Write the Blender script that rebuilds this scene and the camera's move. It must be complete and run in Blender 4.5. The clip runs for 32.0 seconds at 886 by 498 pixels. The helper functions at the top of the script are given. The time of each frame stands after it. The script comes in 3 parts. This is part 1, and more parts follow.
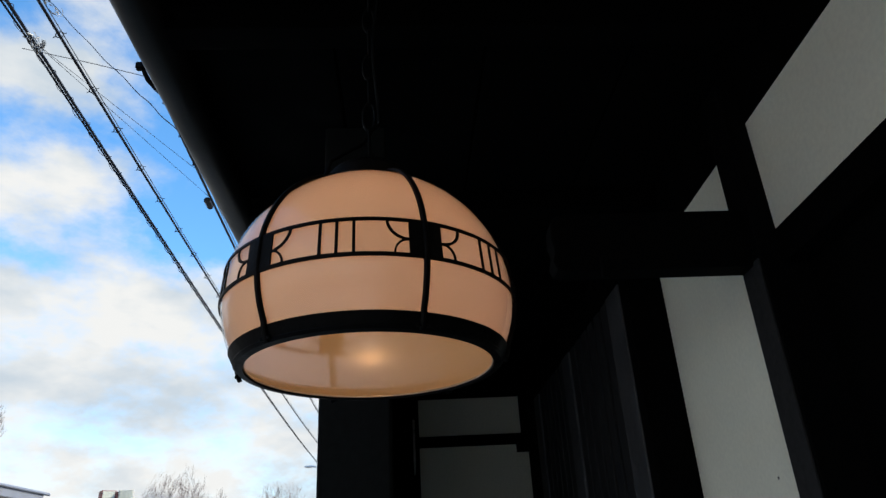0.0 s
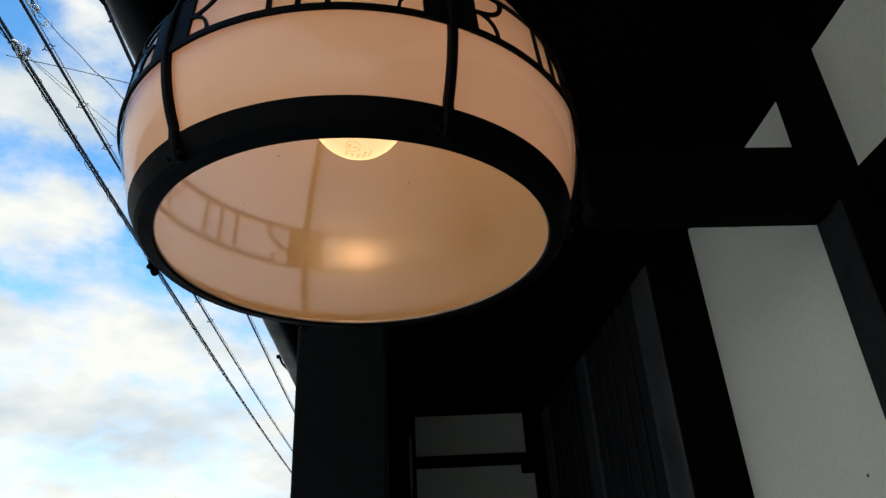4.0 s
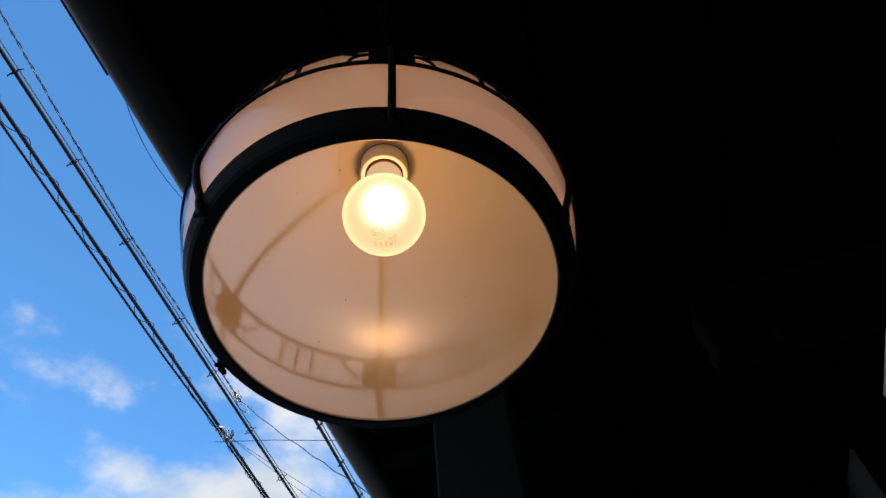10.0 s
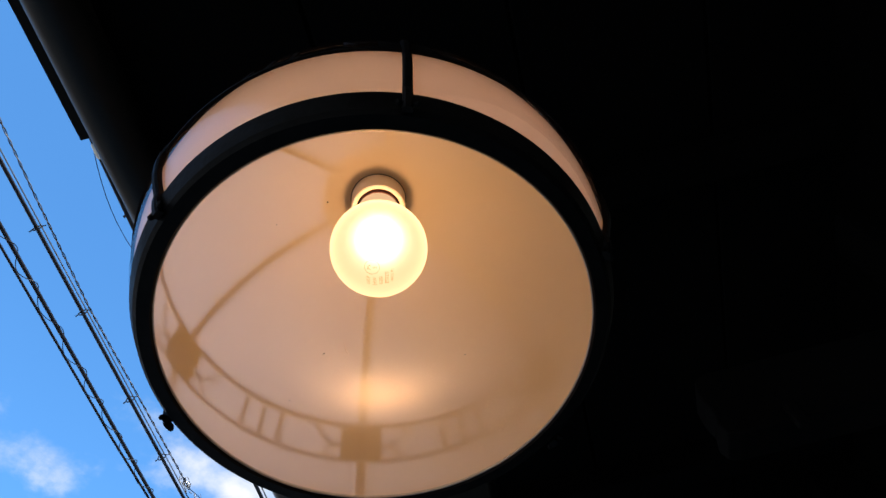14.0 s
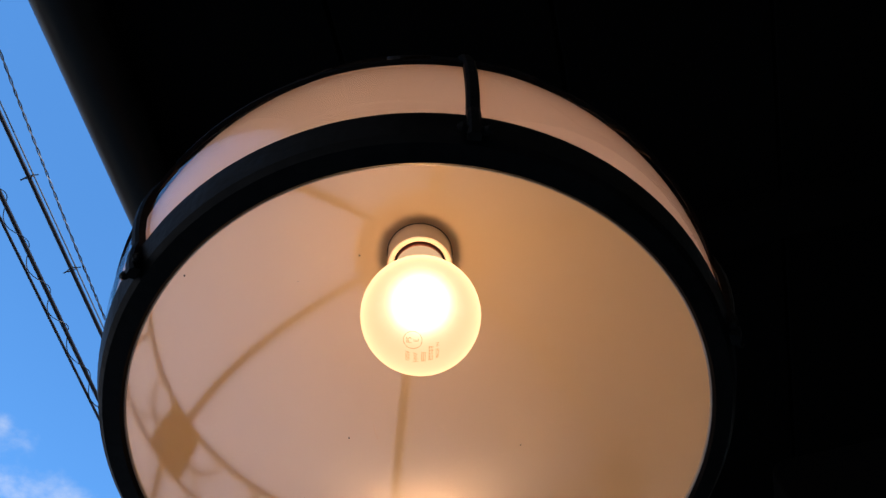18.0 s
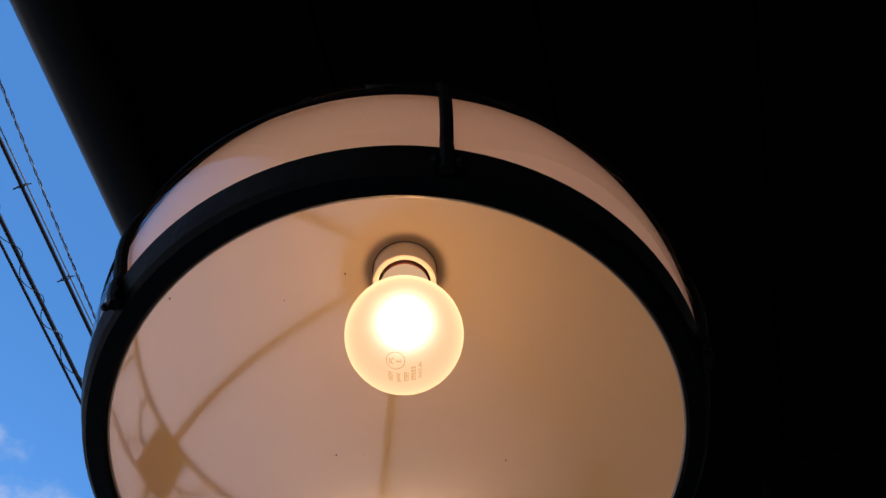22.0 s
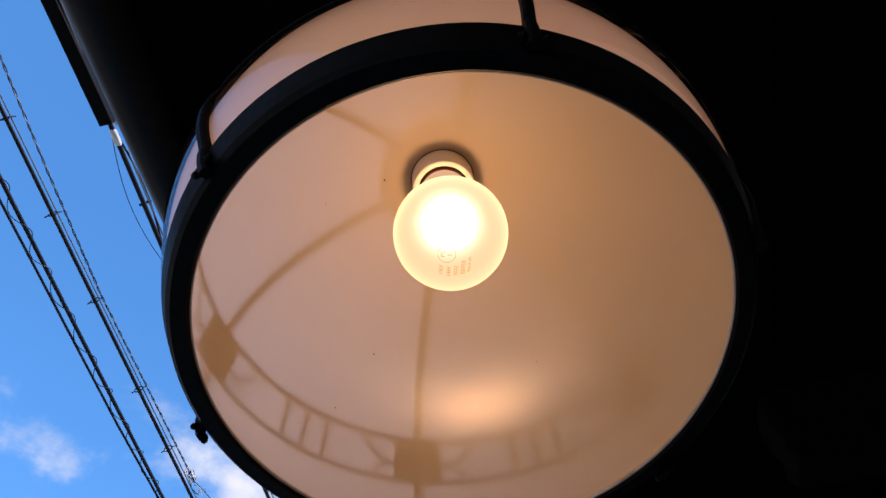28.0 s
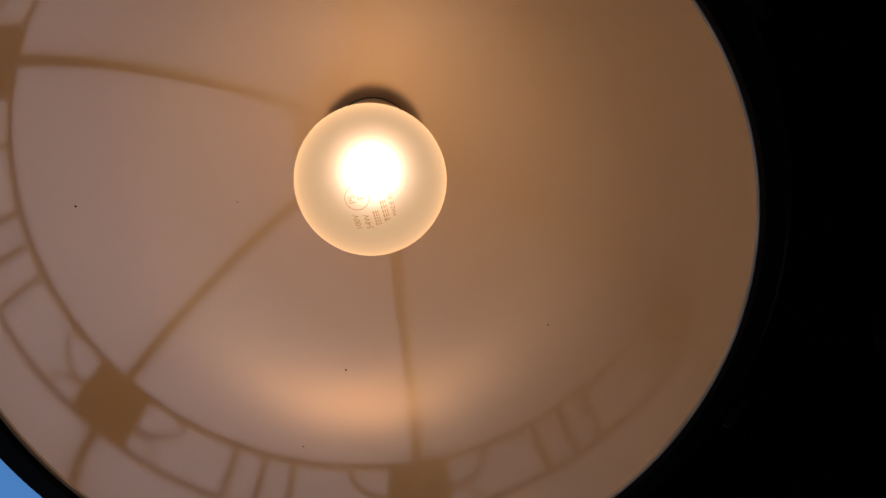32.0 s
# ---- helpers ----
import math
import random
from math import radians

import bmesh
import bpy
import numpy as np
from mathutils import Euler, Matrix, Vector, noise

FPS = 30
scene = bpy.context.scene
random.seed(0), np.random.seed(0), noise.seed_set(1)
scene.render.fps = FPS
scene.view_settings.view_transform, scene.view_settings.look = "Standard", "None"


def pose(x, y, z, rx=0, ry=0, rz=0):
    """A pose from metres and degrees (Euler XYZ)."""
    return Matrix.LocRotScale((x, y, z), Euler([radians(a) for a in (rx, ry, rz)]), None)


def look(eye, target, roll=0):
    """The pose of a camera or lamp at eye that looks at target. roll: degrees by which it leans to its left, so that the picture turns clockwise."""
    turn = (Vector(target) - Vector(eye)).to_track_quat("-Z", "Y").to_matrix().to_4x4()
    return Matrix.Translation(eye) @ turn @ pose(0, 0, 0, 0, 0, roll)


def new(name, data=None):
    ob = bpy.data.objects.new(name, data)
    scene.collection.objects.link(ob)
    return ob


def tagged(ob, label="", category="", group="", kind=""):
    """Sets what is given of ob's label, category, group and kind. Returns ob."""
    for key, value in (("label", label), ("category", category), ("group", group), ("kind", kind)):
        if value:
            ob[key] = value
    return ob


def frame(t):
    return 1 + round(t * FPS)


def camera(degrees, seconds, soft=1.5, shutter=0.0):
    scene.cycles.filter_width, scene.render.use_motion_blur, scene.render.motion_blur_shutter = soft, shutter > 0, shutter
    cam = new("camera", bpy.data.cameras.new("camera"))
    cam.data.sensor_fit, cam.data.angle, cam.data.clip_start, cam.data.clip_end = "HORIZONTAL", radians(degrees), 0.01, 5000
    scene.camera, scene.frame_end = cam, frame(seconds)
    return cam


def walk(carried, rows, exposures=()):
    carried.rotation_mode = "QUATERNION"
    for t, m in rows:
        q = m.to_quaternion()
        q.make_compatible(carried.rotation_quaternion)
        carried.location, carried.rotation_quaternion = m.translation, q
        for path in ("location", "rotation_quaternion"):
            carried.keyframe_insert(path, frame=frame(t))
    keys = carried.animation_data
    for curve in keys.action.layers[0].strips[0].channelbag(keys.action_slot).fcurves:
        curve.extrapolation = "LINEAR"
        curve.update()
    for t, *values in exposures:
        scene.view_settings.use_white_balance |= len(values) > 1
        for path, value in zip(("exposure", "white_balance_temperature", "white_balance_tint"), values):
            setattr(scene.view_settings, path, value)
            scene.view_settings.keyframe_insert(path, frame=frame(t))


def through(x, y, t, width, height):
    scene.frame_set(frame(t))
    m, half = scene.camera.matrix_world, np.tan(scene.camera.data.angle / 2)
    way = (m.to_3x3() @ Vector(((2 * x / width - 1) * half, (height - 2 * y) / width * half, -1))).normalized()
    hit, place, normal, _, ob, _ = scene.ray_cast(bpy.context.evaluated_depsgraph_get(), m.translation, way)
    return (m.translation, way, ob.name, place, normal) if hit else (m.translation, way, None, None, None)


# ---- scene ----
# The camera: seconds, place in metres, yaw, pitch and roll in degrees.
PATH = [
    (0, 0.0300, -0.5806, 1.6914, -3.80, 25.05, -3.21),
    (0.5, 0.0393, -0.5799, 1.6898, -3.63, 25.06, -3.42),
    (1, 0.0442, -0.5809, 1.6895, -3.60, 24.74, -3.51),
    (1.5, 0.0409, -0.5778, 1.6861, -3.88, 24.86, -3.69),
    (2, 0.0436, -0.5748, 1.6866, -3.85, 24.65, -3.57),
    (2.5, 0.0440, -0.5732, 1.6866, -3.87, 24.43, -3.38),
    (3, 0.0337, -0.5234, 1.6775, -4.58, 24.11, -3.22),
    (3.5, 0.0096, -0.4067, 1.6740, -6.92, 25.50, -3.31),
    (5.5, 0.0857, -0.2887, 1.6636, 11.40, 35.55, -0.85),
    (6, 0.0701, -0.2867, 1.6544, 11.91, 38.99, 0.23),
    (6.5, 0.0828, -0.2977, 1.6430, 12.65, 40.61, 2.18),
    (7, 0.0873, -0.2944, 1.6160, 12.33, 42.20, 1.60),
    (7.5, 0.0765, -0.2695, 1.5887, 11.19, 48.36, -0.25),
    (8, 0.0753, -0.2615, 1.5618, 11.54, 53.71, -0.98),
    (8.5, 0.0728, -0.2568, 1.5365, 9.99, 55.43, -3.89),
    (9, 0.0750, -0.2512, 1.5227, 11.10, 55.77, -4.36),
    (9.5, 0.0894, -0.2565, 1.5283, 10.88, 55.41, -6.29),
    (10, 0.0890, -0.2424, 1.5255, 11.44, 55.49, -7.14),
    (10.5, 0.0519, -0.1951, 1.5479, 7.95, 57.48, -4.82),
    (11, 0.0312, -0.1779, 1.5537, 5.56, 59.85, -3.98),
    (11.5, 0.0312, -0.1677, 1.5545, 5.52, 60.24, -5.46),
    (12, 0.0309, -0.1665, 1.5523, 5.57, 59.96, -6.17),
    (12.5, 0.0438, -0.1706, 1.5553, 5.97, 59.68, -6.38),
    (13, 0.0441, -0.1748, 1.5590, 5.44, 60.14, -7.75),
    (13.5, 0.0499, -0.1825, 1.5668, 4.83, 61.30, -9.83),
    (14, 0.0526, -0.1845, 1.5731, 4.25, 62.42, -10.85),
    (14.5, 0.0523, -0.1858, 1.5751, 5.21, 62.81, -10.12),
    (16.5, 0.0360, -0.1573, 1.6393, 8.33, 64.37, -6.01),
    (17, 0.0367, -0.1534, 1.6436, 8.79, 65.49, -5.26),
    (17.5, 0.0390, -0.1564, 1.6473, 9.12, 65.96, -4.80),
    (18, 0.0383, -0.1588, 1.6488, 8.56, 66.90, -5.63),
    (18.5, 0.0401, -0.1640, 1.6507, 7.88, 67.23, -6.45),
    (19, 0.0403, -0.1657, 1.6499, 7.85, 67.90, -6.49),
    (19.5, 0.0386, -0.1699, 1.6523, 7.38, 67.81, -7.08),
    (20, 0.0430, -0.1738, 1.6519, 7.55, 67.62, -6.93),
    (20.5, 0.0450, -0.1737, 1.6519, 8.06, 67.34, -6.30),
    (21, 0.0407, -0.1723, 1.6504, 6.95, 67.21, -7.66),
    (21.5, 0.0436, -0.1755, 1.6513, 7.36, 66.72, -7.25),
    (22, 0.0468, -0.1662, 1.6473, 7.48, 67.21, -7.17),
    (22.5, 0.0447, -0.1663, 1.6465, 7.16, 66.96, -7.36),
    (23, 0.0470, -0.1687, 1.6462, 7.30, 66.24, -7.28),
    (23.5, 0.0464, -0.1628, 1.6445, 7.52, 66.31, -6.88),
    (24, 0.0411, -0.1700, 1.6453, 7.06, 65.74, -7.48),
    (24.5, 0.0438, -0.1726, 1.6435, 7.36, 65.64, -6.97),
    (25, 0.0395, -0.1734, 1.6442, 7.00, 65.35, -7.00),
    (25.5, 0.0315, -0.1774, 1.6436, 6.50, 64.88, -7.40),
    (27.5, 0.0297, -0.1762, 1.6395, 8.76, 62.66, -5.24),
    (28, 0.0119, -0.1563, 1.6294, 6.17, 62.70, -7.05),
    (28.5, 0.0074, -0.1219, 1.6292, 4.42, 62.52, -9.24),
    (29, 0.0293, -0.0942, 1.6467, 8.99, 63.48, -9.68),
    (29.5, 0.0343, -0.0866, 1.6453, 12.56, 64.20, -11.35),
    (30, 0.0309, -0.0673, 1.6797, 15.65, 65.55, -12.24),
    (30.5, 0.0397, -0.0581, 1.6991, 15.17, 68.56, -14.41),
    (31, 0.0365, -0.0545, 1.6984, 16.02, 69.82, -14.25),
    (31.5, 0.0331, -0.0562, 1.6926, 13.32, 69.51, -16.61),
    (32, 0.0427, -0.0636, 1.6870, 17.27, 67.45, -12.57),
]
cam = camera(66.02, 32.0)
walk(cam, [(t, pose(x, y, z, 90 + p, 0, w) @ pose(0, 0, 0, 0, 0, r)) for t, x, y, z, w, p, r in PATH],
     exposures=[(0, 0.64, 6600, 8), (1.5, 0.68, 6650, 7), (2.6, 0.76, 6750, 5), (3.5, 0.78, 6800, 5), (5.5, 0.5, 6600, 6), (8, 0.29, 6550, 8), (10, 0.7, 6500, 10), (12, 0.9, 6500, 10), (14, 0.9, 6480, 11), (18, 0.76, 6350, 14), (20, 0.66, 6220, 15), (22, 0.5, 6220, 16), (25, 0.66, 6220, 16), (28, 0.7, 6220, 17), (29, 0.54, 6220, 17), (30, 0.34, 6350, 16), (31, 0, 6420, 15), (32, -0.15, 6420, 15)])

# ---- light ----
SUN_ELEVATION, SUN_AZIMUTH = radians(38), radians(100)
world = bpy.data.worlds.new("sky")
scene.world = world
world.use_nodes = True
wn, wl = world.node_tree.nodes, world.node_tree.links
wn.clear()
w_out = wn.new("ShaderNodeOutputWorld")
w_bg = wn.new("ShaderNodeBackground")
w_sky = wn.new("ShaderNodeTexSky")
w_sky.sky_type, w_sky.sun_disc = "NISHITA", False
w_sky.sun_elevation, w_sky.sun_rotation = SUN_ELEVATION, SUN_AZIMUTH
w_bg.inputs["Strength"].default_value = 0.15
w_sky.air_density, w_sky.dust_density, w_sky.ozone_density = 1.0, 0.3, 2.5
w_co = wn.new("ShaderNodeTexCoord")
w_sep = wn.new("ShaderNodeSeparateXYZ")
wl.new(w_co.outputs["Generated"], w_sep.inputs["Vector"])


def w_math(op, a, b=0.0, c=0.0):
    n = wn.new("ShaderNodeMath")
    n.operation = op
    for k, v in enumerate((a, b, c)):
        if isinstance(v, (int, float)):
            n.inputs[k].default_value = v
        else:
            wl.new(v, n.inputs[k])
    return n.outputs[0]


def w_noise(scale, detail, at, stretch=1.0, rough=0.55):
    m, n = wn.new("ShaderNodeMapping"), wn.new("ShaderNodeTexNoise")
    m.inputs["Location"].default_value, m.inputs["Scale"].default_value = at, (1.0, 1.0, stretch)
    n.inputs["Scale"].default_value, n.inputs["Detail"].default_value, n.inputs["Roughness"].default_value = scale, detail, rough
    wl.new(w_co.outputs["Generated"], m.inputs["Vector"])
    wl.new(m.outputs["Vector"], n.inputs["Vector"])
    return n.outputs["Fac"]


# clouds: a bank that thins out above 30 degrees, with wisps over it and blue gaps in it
DEG = 180 / math.pi
w_fine = w_math("SUBTRACT", w_noise(11.0, 9.0, (0.9, 0.55, 0.2), 1.8, 0.60), 0.5)
w_az = w_math("MULTIPLY_ADD", w_math("SUBTRACT", w_noise(7.0, 4.0, (3.1, 1.7, 0.4)), 0.5), 9.0,
              w_math("MULTIPLY", w_math("ARCTAN2", w_math("MULTIPLY", w_sep.outputs["X"], -1.0), w_sep.outputs["Y"]), DEG))
w_el = w_math("MULTIPLY_ADD", w_math("SUBTRACT", w_noise(9.0, 4.0, (6.3, 0.2, 2.4)), 0.5), 5.0, w_math("MULTIPLY", w_math("ARCSINE", w_sep.outputs["Z"]), DEG))
w_edge = w_math("MULTIPLY_ADD", w_math("MINIMUM", w_math("MAXIMUM", w_az, 0.0), 55.0), 0.20, 20.2)
w_bank = w_math("MINIMUM", w_math("MAXIMUM", w_math("MULTIPLY", w_math("SUBTRACT", w_edge, w_el), 0.16), -0.34), 0.42)
w_sum = w_bank
CLOUDS = ((29.0, 28.6, 5.5, 1.7, 0.85), (43.0, 26.0, 2.2, 1.2, -0.50), (31.0, 22.4, 3.0, 1.0, -0.40), (27.0, 32.6, 6.0, 0.9, -0.06), (31.0, 31.6, 6.0, 1.8, 0.14),
          (38.0, 35.4, 7.5, 1.7, 0.62), (30.5, 35.6, 5.0, 1.8, 0.55), (28.0, 40.0, 5.0, 2.0, 0.42), (52.0, 40.8, 5.5, 1.3, 0.42), (58.5, 43.0, 2.5, 1.0, 0.34),
          (48.5, 31.2, 4.0, 1.6, 0.55), (42.5, 46.6, 4.5, 1.6, 0.30), (36.0, 44.4, 4.5, 1.8, 0.42), (31.0, 42.2, 4.0, 1.8, 0.40),
          (22.5, 10.0, 4.0, 0.8, -0.15), (18.0, 16.0, 5.0, 0.8, -0.2))
for az, el, wide, high, gain in CLOUDS:
    dx = w_math("MULTIPLY", w_math("SUBTRACT", w_az, az), 1.0 / wide)
    dz = w_math("MULTIPLY", w_math("SUBTRACT", w_el, el), 1.0 / high)
    r2 = w_math("ADD", w_math("MULTIPLY", dx, dx), w_math("MULTIPLY", dz, dz))
    w_sum = w_math("MULTIPLY_ADD", w_math("EXPONENT", w_math("MULTIPLY", r2, -0.5)), gain, w_sum)
w_den = w_math("MULTIPLY_ADD", w_fine, 1.15, w_sum)
w_ramp = wn.new("ShaderNodeMapRange")
w_ramp.interpolation_type = "SMOOTHSTEP"
for k, v in (("From Min", -0.16), ("From Max", 0.50)):
    w_ramp.inputs[k].default_value = v
wl.new(w_den, w_ramp.inputs["Value"])
w_mix = wn.new("ShaderNodeMix")
w_mix.data_type = "RGBA"
w_grey = wn.new("ShaderNodeMix")
w_grey.data_type = "RGBA"
w_grey.inputs["A"].default_value, w_grey.inputs["B"].default_value = (2.6, 2.95, 3.35, 1), (3.85, 3.87, 3.9, 1)
w_gramp = wn.new("ShaderNodeMapRange")
for k, v in (("From Min", 0.36), ("From Max", 0.58)):
    w_gramp.inputs[k].default_value = v
wl.new(w_noise(5.5, 6.0, (0.3, 2.2, 0.9), 2.2), w_gramp.inputs["Value"])
wl.new(w_gramp.outputs["Result"], w_grey.inputs["Factor"])
wl.new(w_grey.outputs["Result"], w_mix.inputs["B"])
wl.new(w_ramp.outputs["Result"], w_mix.inputs["Factor"])
w_hue = wn.new("ShaderNodeHueSaturation")
w_hue.inputs["Hue"].default_value, w_hue.inputs["Saturation"].default_value, w_hue.inputs["Value"].default_value = 0.497, 1.24, 1.5
wl.new(w_sky.outputs["Color"], w_hue.inputs["Color"])
wl.new(w_hue.outputs["Color"], w_mix.inputs["A"])
wl.new(w_mix.outputs["Result"], w_bg.inputs["Color"])
wl.new(w_bg.outputs["Background"], w_out.inputs["Surface"])
sun = new("sun", bpy.data.lights.new("sun", "SUN"))
sun.data.energy, sun.data.angle, sun.data.color = 3.0, radians(0.6), (1.0, 0.95, 0.88)
sun.matrix_world = look((12, -2, 11), (0, 0, 1.5))


# ---- materials ----
def material(name, colour, rough=0.6, metal=0.0, vary=0.15, scale=8.0, bump=0.0, fine=60.0, spec=0.5):
    m = bpy.data.materials.new(name)
    m.use_nodes = True
    n, l = m.node_tree.nodes, m.node_tree.links
    b = n["Principled BSDF"]
    b.inputs["Metallic"].default_value = metal
    b.inputs["Specular IOR Level"].default_value = spec
    co = n.new("ShaderNodeTexCoord")
    a, c = n.new("ShaderNodeTexNoise"), n.new("ShaderNodeTexNoise")
    a.inputs["Scale"].default_value, a.inputs["Detail"].default_value = scale, 6
    c.inputs["Scale"].default_value, c.inputs["Detail"].default_value = fine, 4
    mixn = n.new("ShaderNodeMath")
    mixn.operation = "ADD"
    l.new(co.outputs["Object"], a.inputs["Vector"])
    l.new(co.outputs["Object"], c.inputs["Vector"])
    l.new(a.outputs["Fac"], mixn.inputs[0])
    l.new(c.outputs["Fac"], mixn.inputs[1])
    rng = n.new("ShaderNodeMapRange")
    for k, v in (("From Min", 0.7), ("From Max", 1.3), ("To Min", 1 - vary), ("To Max", 1 + vary)):
        rng.inputs[k].default_value = v
    l.new(mixn.outputs[0], rng.inputs["Value"])
    mul = n.new("ShaderNodeMix")
    mul.data_type, mul.blend_type = "RGBA", "MULTIPLY"
    mul.inputs["Factor"].default_value = 1.0
    mul.inputs["A"].default_value = (*colour, 1)
    l.new(rng.outputs["Result"], mul.inputs["B"])
    l.new(mul.outputs["Result"], b.inputs["Base Color"])
    rr = n.new("ShaderNodeMapRange")
    for k, v in (("From Min", 0.3), ("From Max", 0.7), ("To Min", max(0.02, rough - 0.12)), ("To Max", min(1, rough + 0.12))):
        rr.inputs[k].default_value = v
    l.new(a.outputs["Fac"], rr.inputs["Value"])
    l.new(rr.outputs["Result"], b.inputs["Roughness"])
    if bump:
        bp = n.new("ShaderNodeBump")
        bp.inputs["Strength"].default_value = bump
        bp.inputs["Distance"].default_value = 0.002
        l.new(c.outputs["Fac"], bp.inputs["Height"])
        l.new(bp.outputs["Normal"], b.inputs["Normal"])
    return m


def glaze(name, gloss):
    """The clear smooth outer face of cased glass: a gloss over the milky layer."""
    m = bpy.data.materials.new(name)
    m.use_nodes = True
    n, l = m.node_tree.nodes, m.node_tree.links
    n.clear()
    out, tp, gl = (n.new(k) for k in ("ShaderNodeOutputMaterial", "ShaderNodeBsdfTransparent", "ShaderNodeBsdfGlossy"))
    gl.inputs["Roughness"].default_value = gloss
    mx = n.new("ShaderNodeMixShader")
    sheen(n, l, mx, 0.030)
    l.new(tp.outputs[0], mx.inputs[1])
    l.new(gl.outputs[0], mx.inputs[2])
    l.new(mx.outputs[0], out.inputs["Surface"])
    return m


def sheen(n, l, mx, head_on):
    """Glass gloss: little head on, rising at a glance."""
    lw, pw, mr = n.new("ShaderNodeLayerWeight"), n.new("ShaderNodeMath"), n.new("ShaderNodeMapRange")
    lw.inputs["Blend"].default_value = 0.5
    pw.operation = "POWER"
    pw.inputs[1].default_value = 4.0
    mr.inputs["To Min"].default_value, mr.inputs["To Max"].default_value = head_on, 0.62
    l.new(lw.outputs["Facing"], pw.inputs[0])
    l.new(pw.outputs[0], mr.inputs["Value"])
    l.new(mr.outputs["Result"], mx.inputs["Fac"])


def opal(name, colour, passed, through, gloss):
    """Milky glass: it scatters light back and lets the rest through; its smooth face is faintly smudged."""
    m = bpy.data.materials.new(name)
    m.use_nodes = True
    n, l = m.node_tree.nodes, m.node_tree.links
    n.clear()
    out = n.new("ShaderNodeOutputMaterial")
    tr, di, gl = n.new("ShaderNodeBsdfTranslucent"), n.new("ShaderNodeBsdfDiffuse"), n.new("ShaderNodeBsdfGlossy")
    co, ns, mr, cl = n.new("ShaderNodeTexCoord"), n.new("ShaderNodeTexNoise"), n.new("ShaderNodeMapRange"), n.new("ShaderNodeMix")
    ns.inputs["Scale"].default_value, ns.inputs["Detail"].default_value = 14, 6
    for k, v in (("From Min", 0.3), ("From Max", 0.7), ("To Min", gloss * 0.96), ("To Max", gloss * 1.05)):
        mr.inputs[k].default_value = v
    cl.data_type = "RGBA"
    cl.inputs["A"].default_value = (colour[0] * 0.97, colour[1] * 0.965, colour[2] * 0.96, 1)
    cl.inputs["B"].default_value = (*colour, 1)
    l.new(co.outputs["Object"], ns.inputs["Vector"])
    l.new(ns.outputs["Fac"], mr.inputs["Value"])
    l.new(ns.outputs["Fac"], cl.inputs["Factor"])
    l.new(mr.outputs["Result"], gl.inputs["Roughness"])
    ct = n.new("ShaderNodeMix")
    ct.data_type = "RGBA"
    ct.inputs["A"].default_value = (passed[0] * 0.97, passed[1] * 0.965, passed[2] * 0.96, 1)
    ct.inputs["B"].default_value = (*passed, 1)
    l.new(ns.outputs["Fac"], ct.inputs["Factor"])
    l.new(ct.outputs["Result"], tr.inputs["Color"])
    l.new(cl.outputs["Result"], di.inputs["Color"])
    mx, my = n.new("ShaderNodeMixShader"), n.new("ShaderNodeMixShader")
    mx.inputs["Fac"].default_value = through
    sheen(n, l, my, 0.036)
    l.new(di.outputs[0], mx.inputs[1])
    l.new(tr.outputs[0], mx.inputs[2])
    l.new(mx.outputs[0], my.inputs[1])
    l.new(gl.outputs[0], my.inputs[2])
    l.new(my.outputs[0], out.inputs["Surface"])
    return m


M_CLEAR = glaze("clear_outer_glass", 0.004)
M_OPAL = opal("opal_glass", (0.730, 0.592, 0.395), (0.920, 0.715, 0.640), 0.56, 0.24)
M_IRON = material("black_iron", (0.0046, 0.0040, 0.0036), 0.52, 0.0, 0.45, 30, 0.18, 240, 0.045)
M_CHAIN = material("dark_chain_metal", (0.0035, 0.0035, 0.0035), 0.5, 0.0, 0.3, 30, 0.0, 300, 0.04)
# stained wood, darkened past its own tone to hold the eaves' deep shade
M_WOOD = material("stained_wood_shaded", (0.0014, 0.0013, 0.0012), 0.85, 0.0, 0.3, 12, 0.3, 90, 0.03)
M_PLASTER = material("white_plaster", (0.79, 0.765, 0.63), 0.9, 0.0, 0.06, 4, 0.15, 120)
M_CERAMIC = material("white_ceramic", (0.66, 0.62, 0.55), 0.35, 0.0, 0.04, 20)
M_CABLE = material("black_cable", (0.011, 0.011, 0.014), 0.5, 0.0, 0.25, 20, 0.0, 60, 0.16)
M_STEEL = material("bright_wire", (0.6, 0.6, 0.58), 0.35, 0.8, 0.2, 40)
M_GROUND = material("asphalt", (0.06, 0.06, 0.06), 0.9, 0.0, 0.3, 3, 0.4, 80)
M_BARK = material("bare_branches", (0.26, 0.22, 0.19), 0.9, 0.0, 0.2, 6)
M_GREYROOF = material("grey_roof_metal", (0.28, 0.29, 0.32), 0.5, 0.3, 0.1, 2)
M_PAINT = material("pale_paint", (0.55, 0.52, 0.46), 0.6, 0.0, 0.1, 3)

M_GUTTER = material("dark_gutter", (0.006, 0.0056, 0.005), 0.44, 0.0, 0.25, 6, 0.06, 60, 0.18)
M_LATTICE = material("weathered_lattice", (0.030, 0.030, 0.032), 0.6, 0.0, 0.25, 9, 0.3, 80)
M_SLAT = material("dark_slats", (0.011, 0.011, 0.012), 0.65, 0.0, 0.25, 9, 0.3, 80, 0.2)
M_STONE = material("grey_concrete", (0.34, 0.33, 0.31), 0.85, 0.0, 0.15, 5, 0.3, 70)
M_PAVING = material("stone_paving", (0.45, 0.42, 0.35), 0.85, 0.0, 0.2, 3, 0.3, 50)
M_GREYWIRE = material("grey_wire", (0.10, 0.10, 0.11), 0.5)
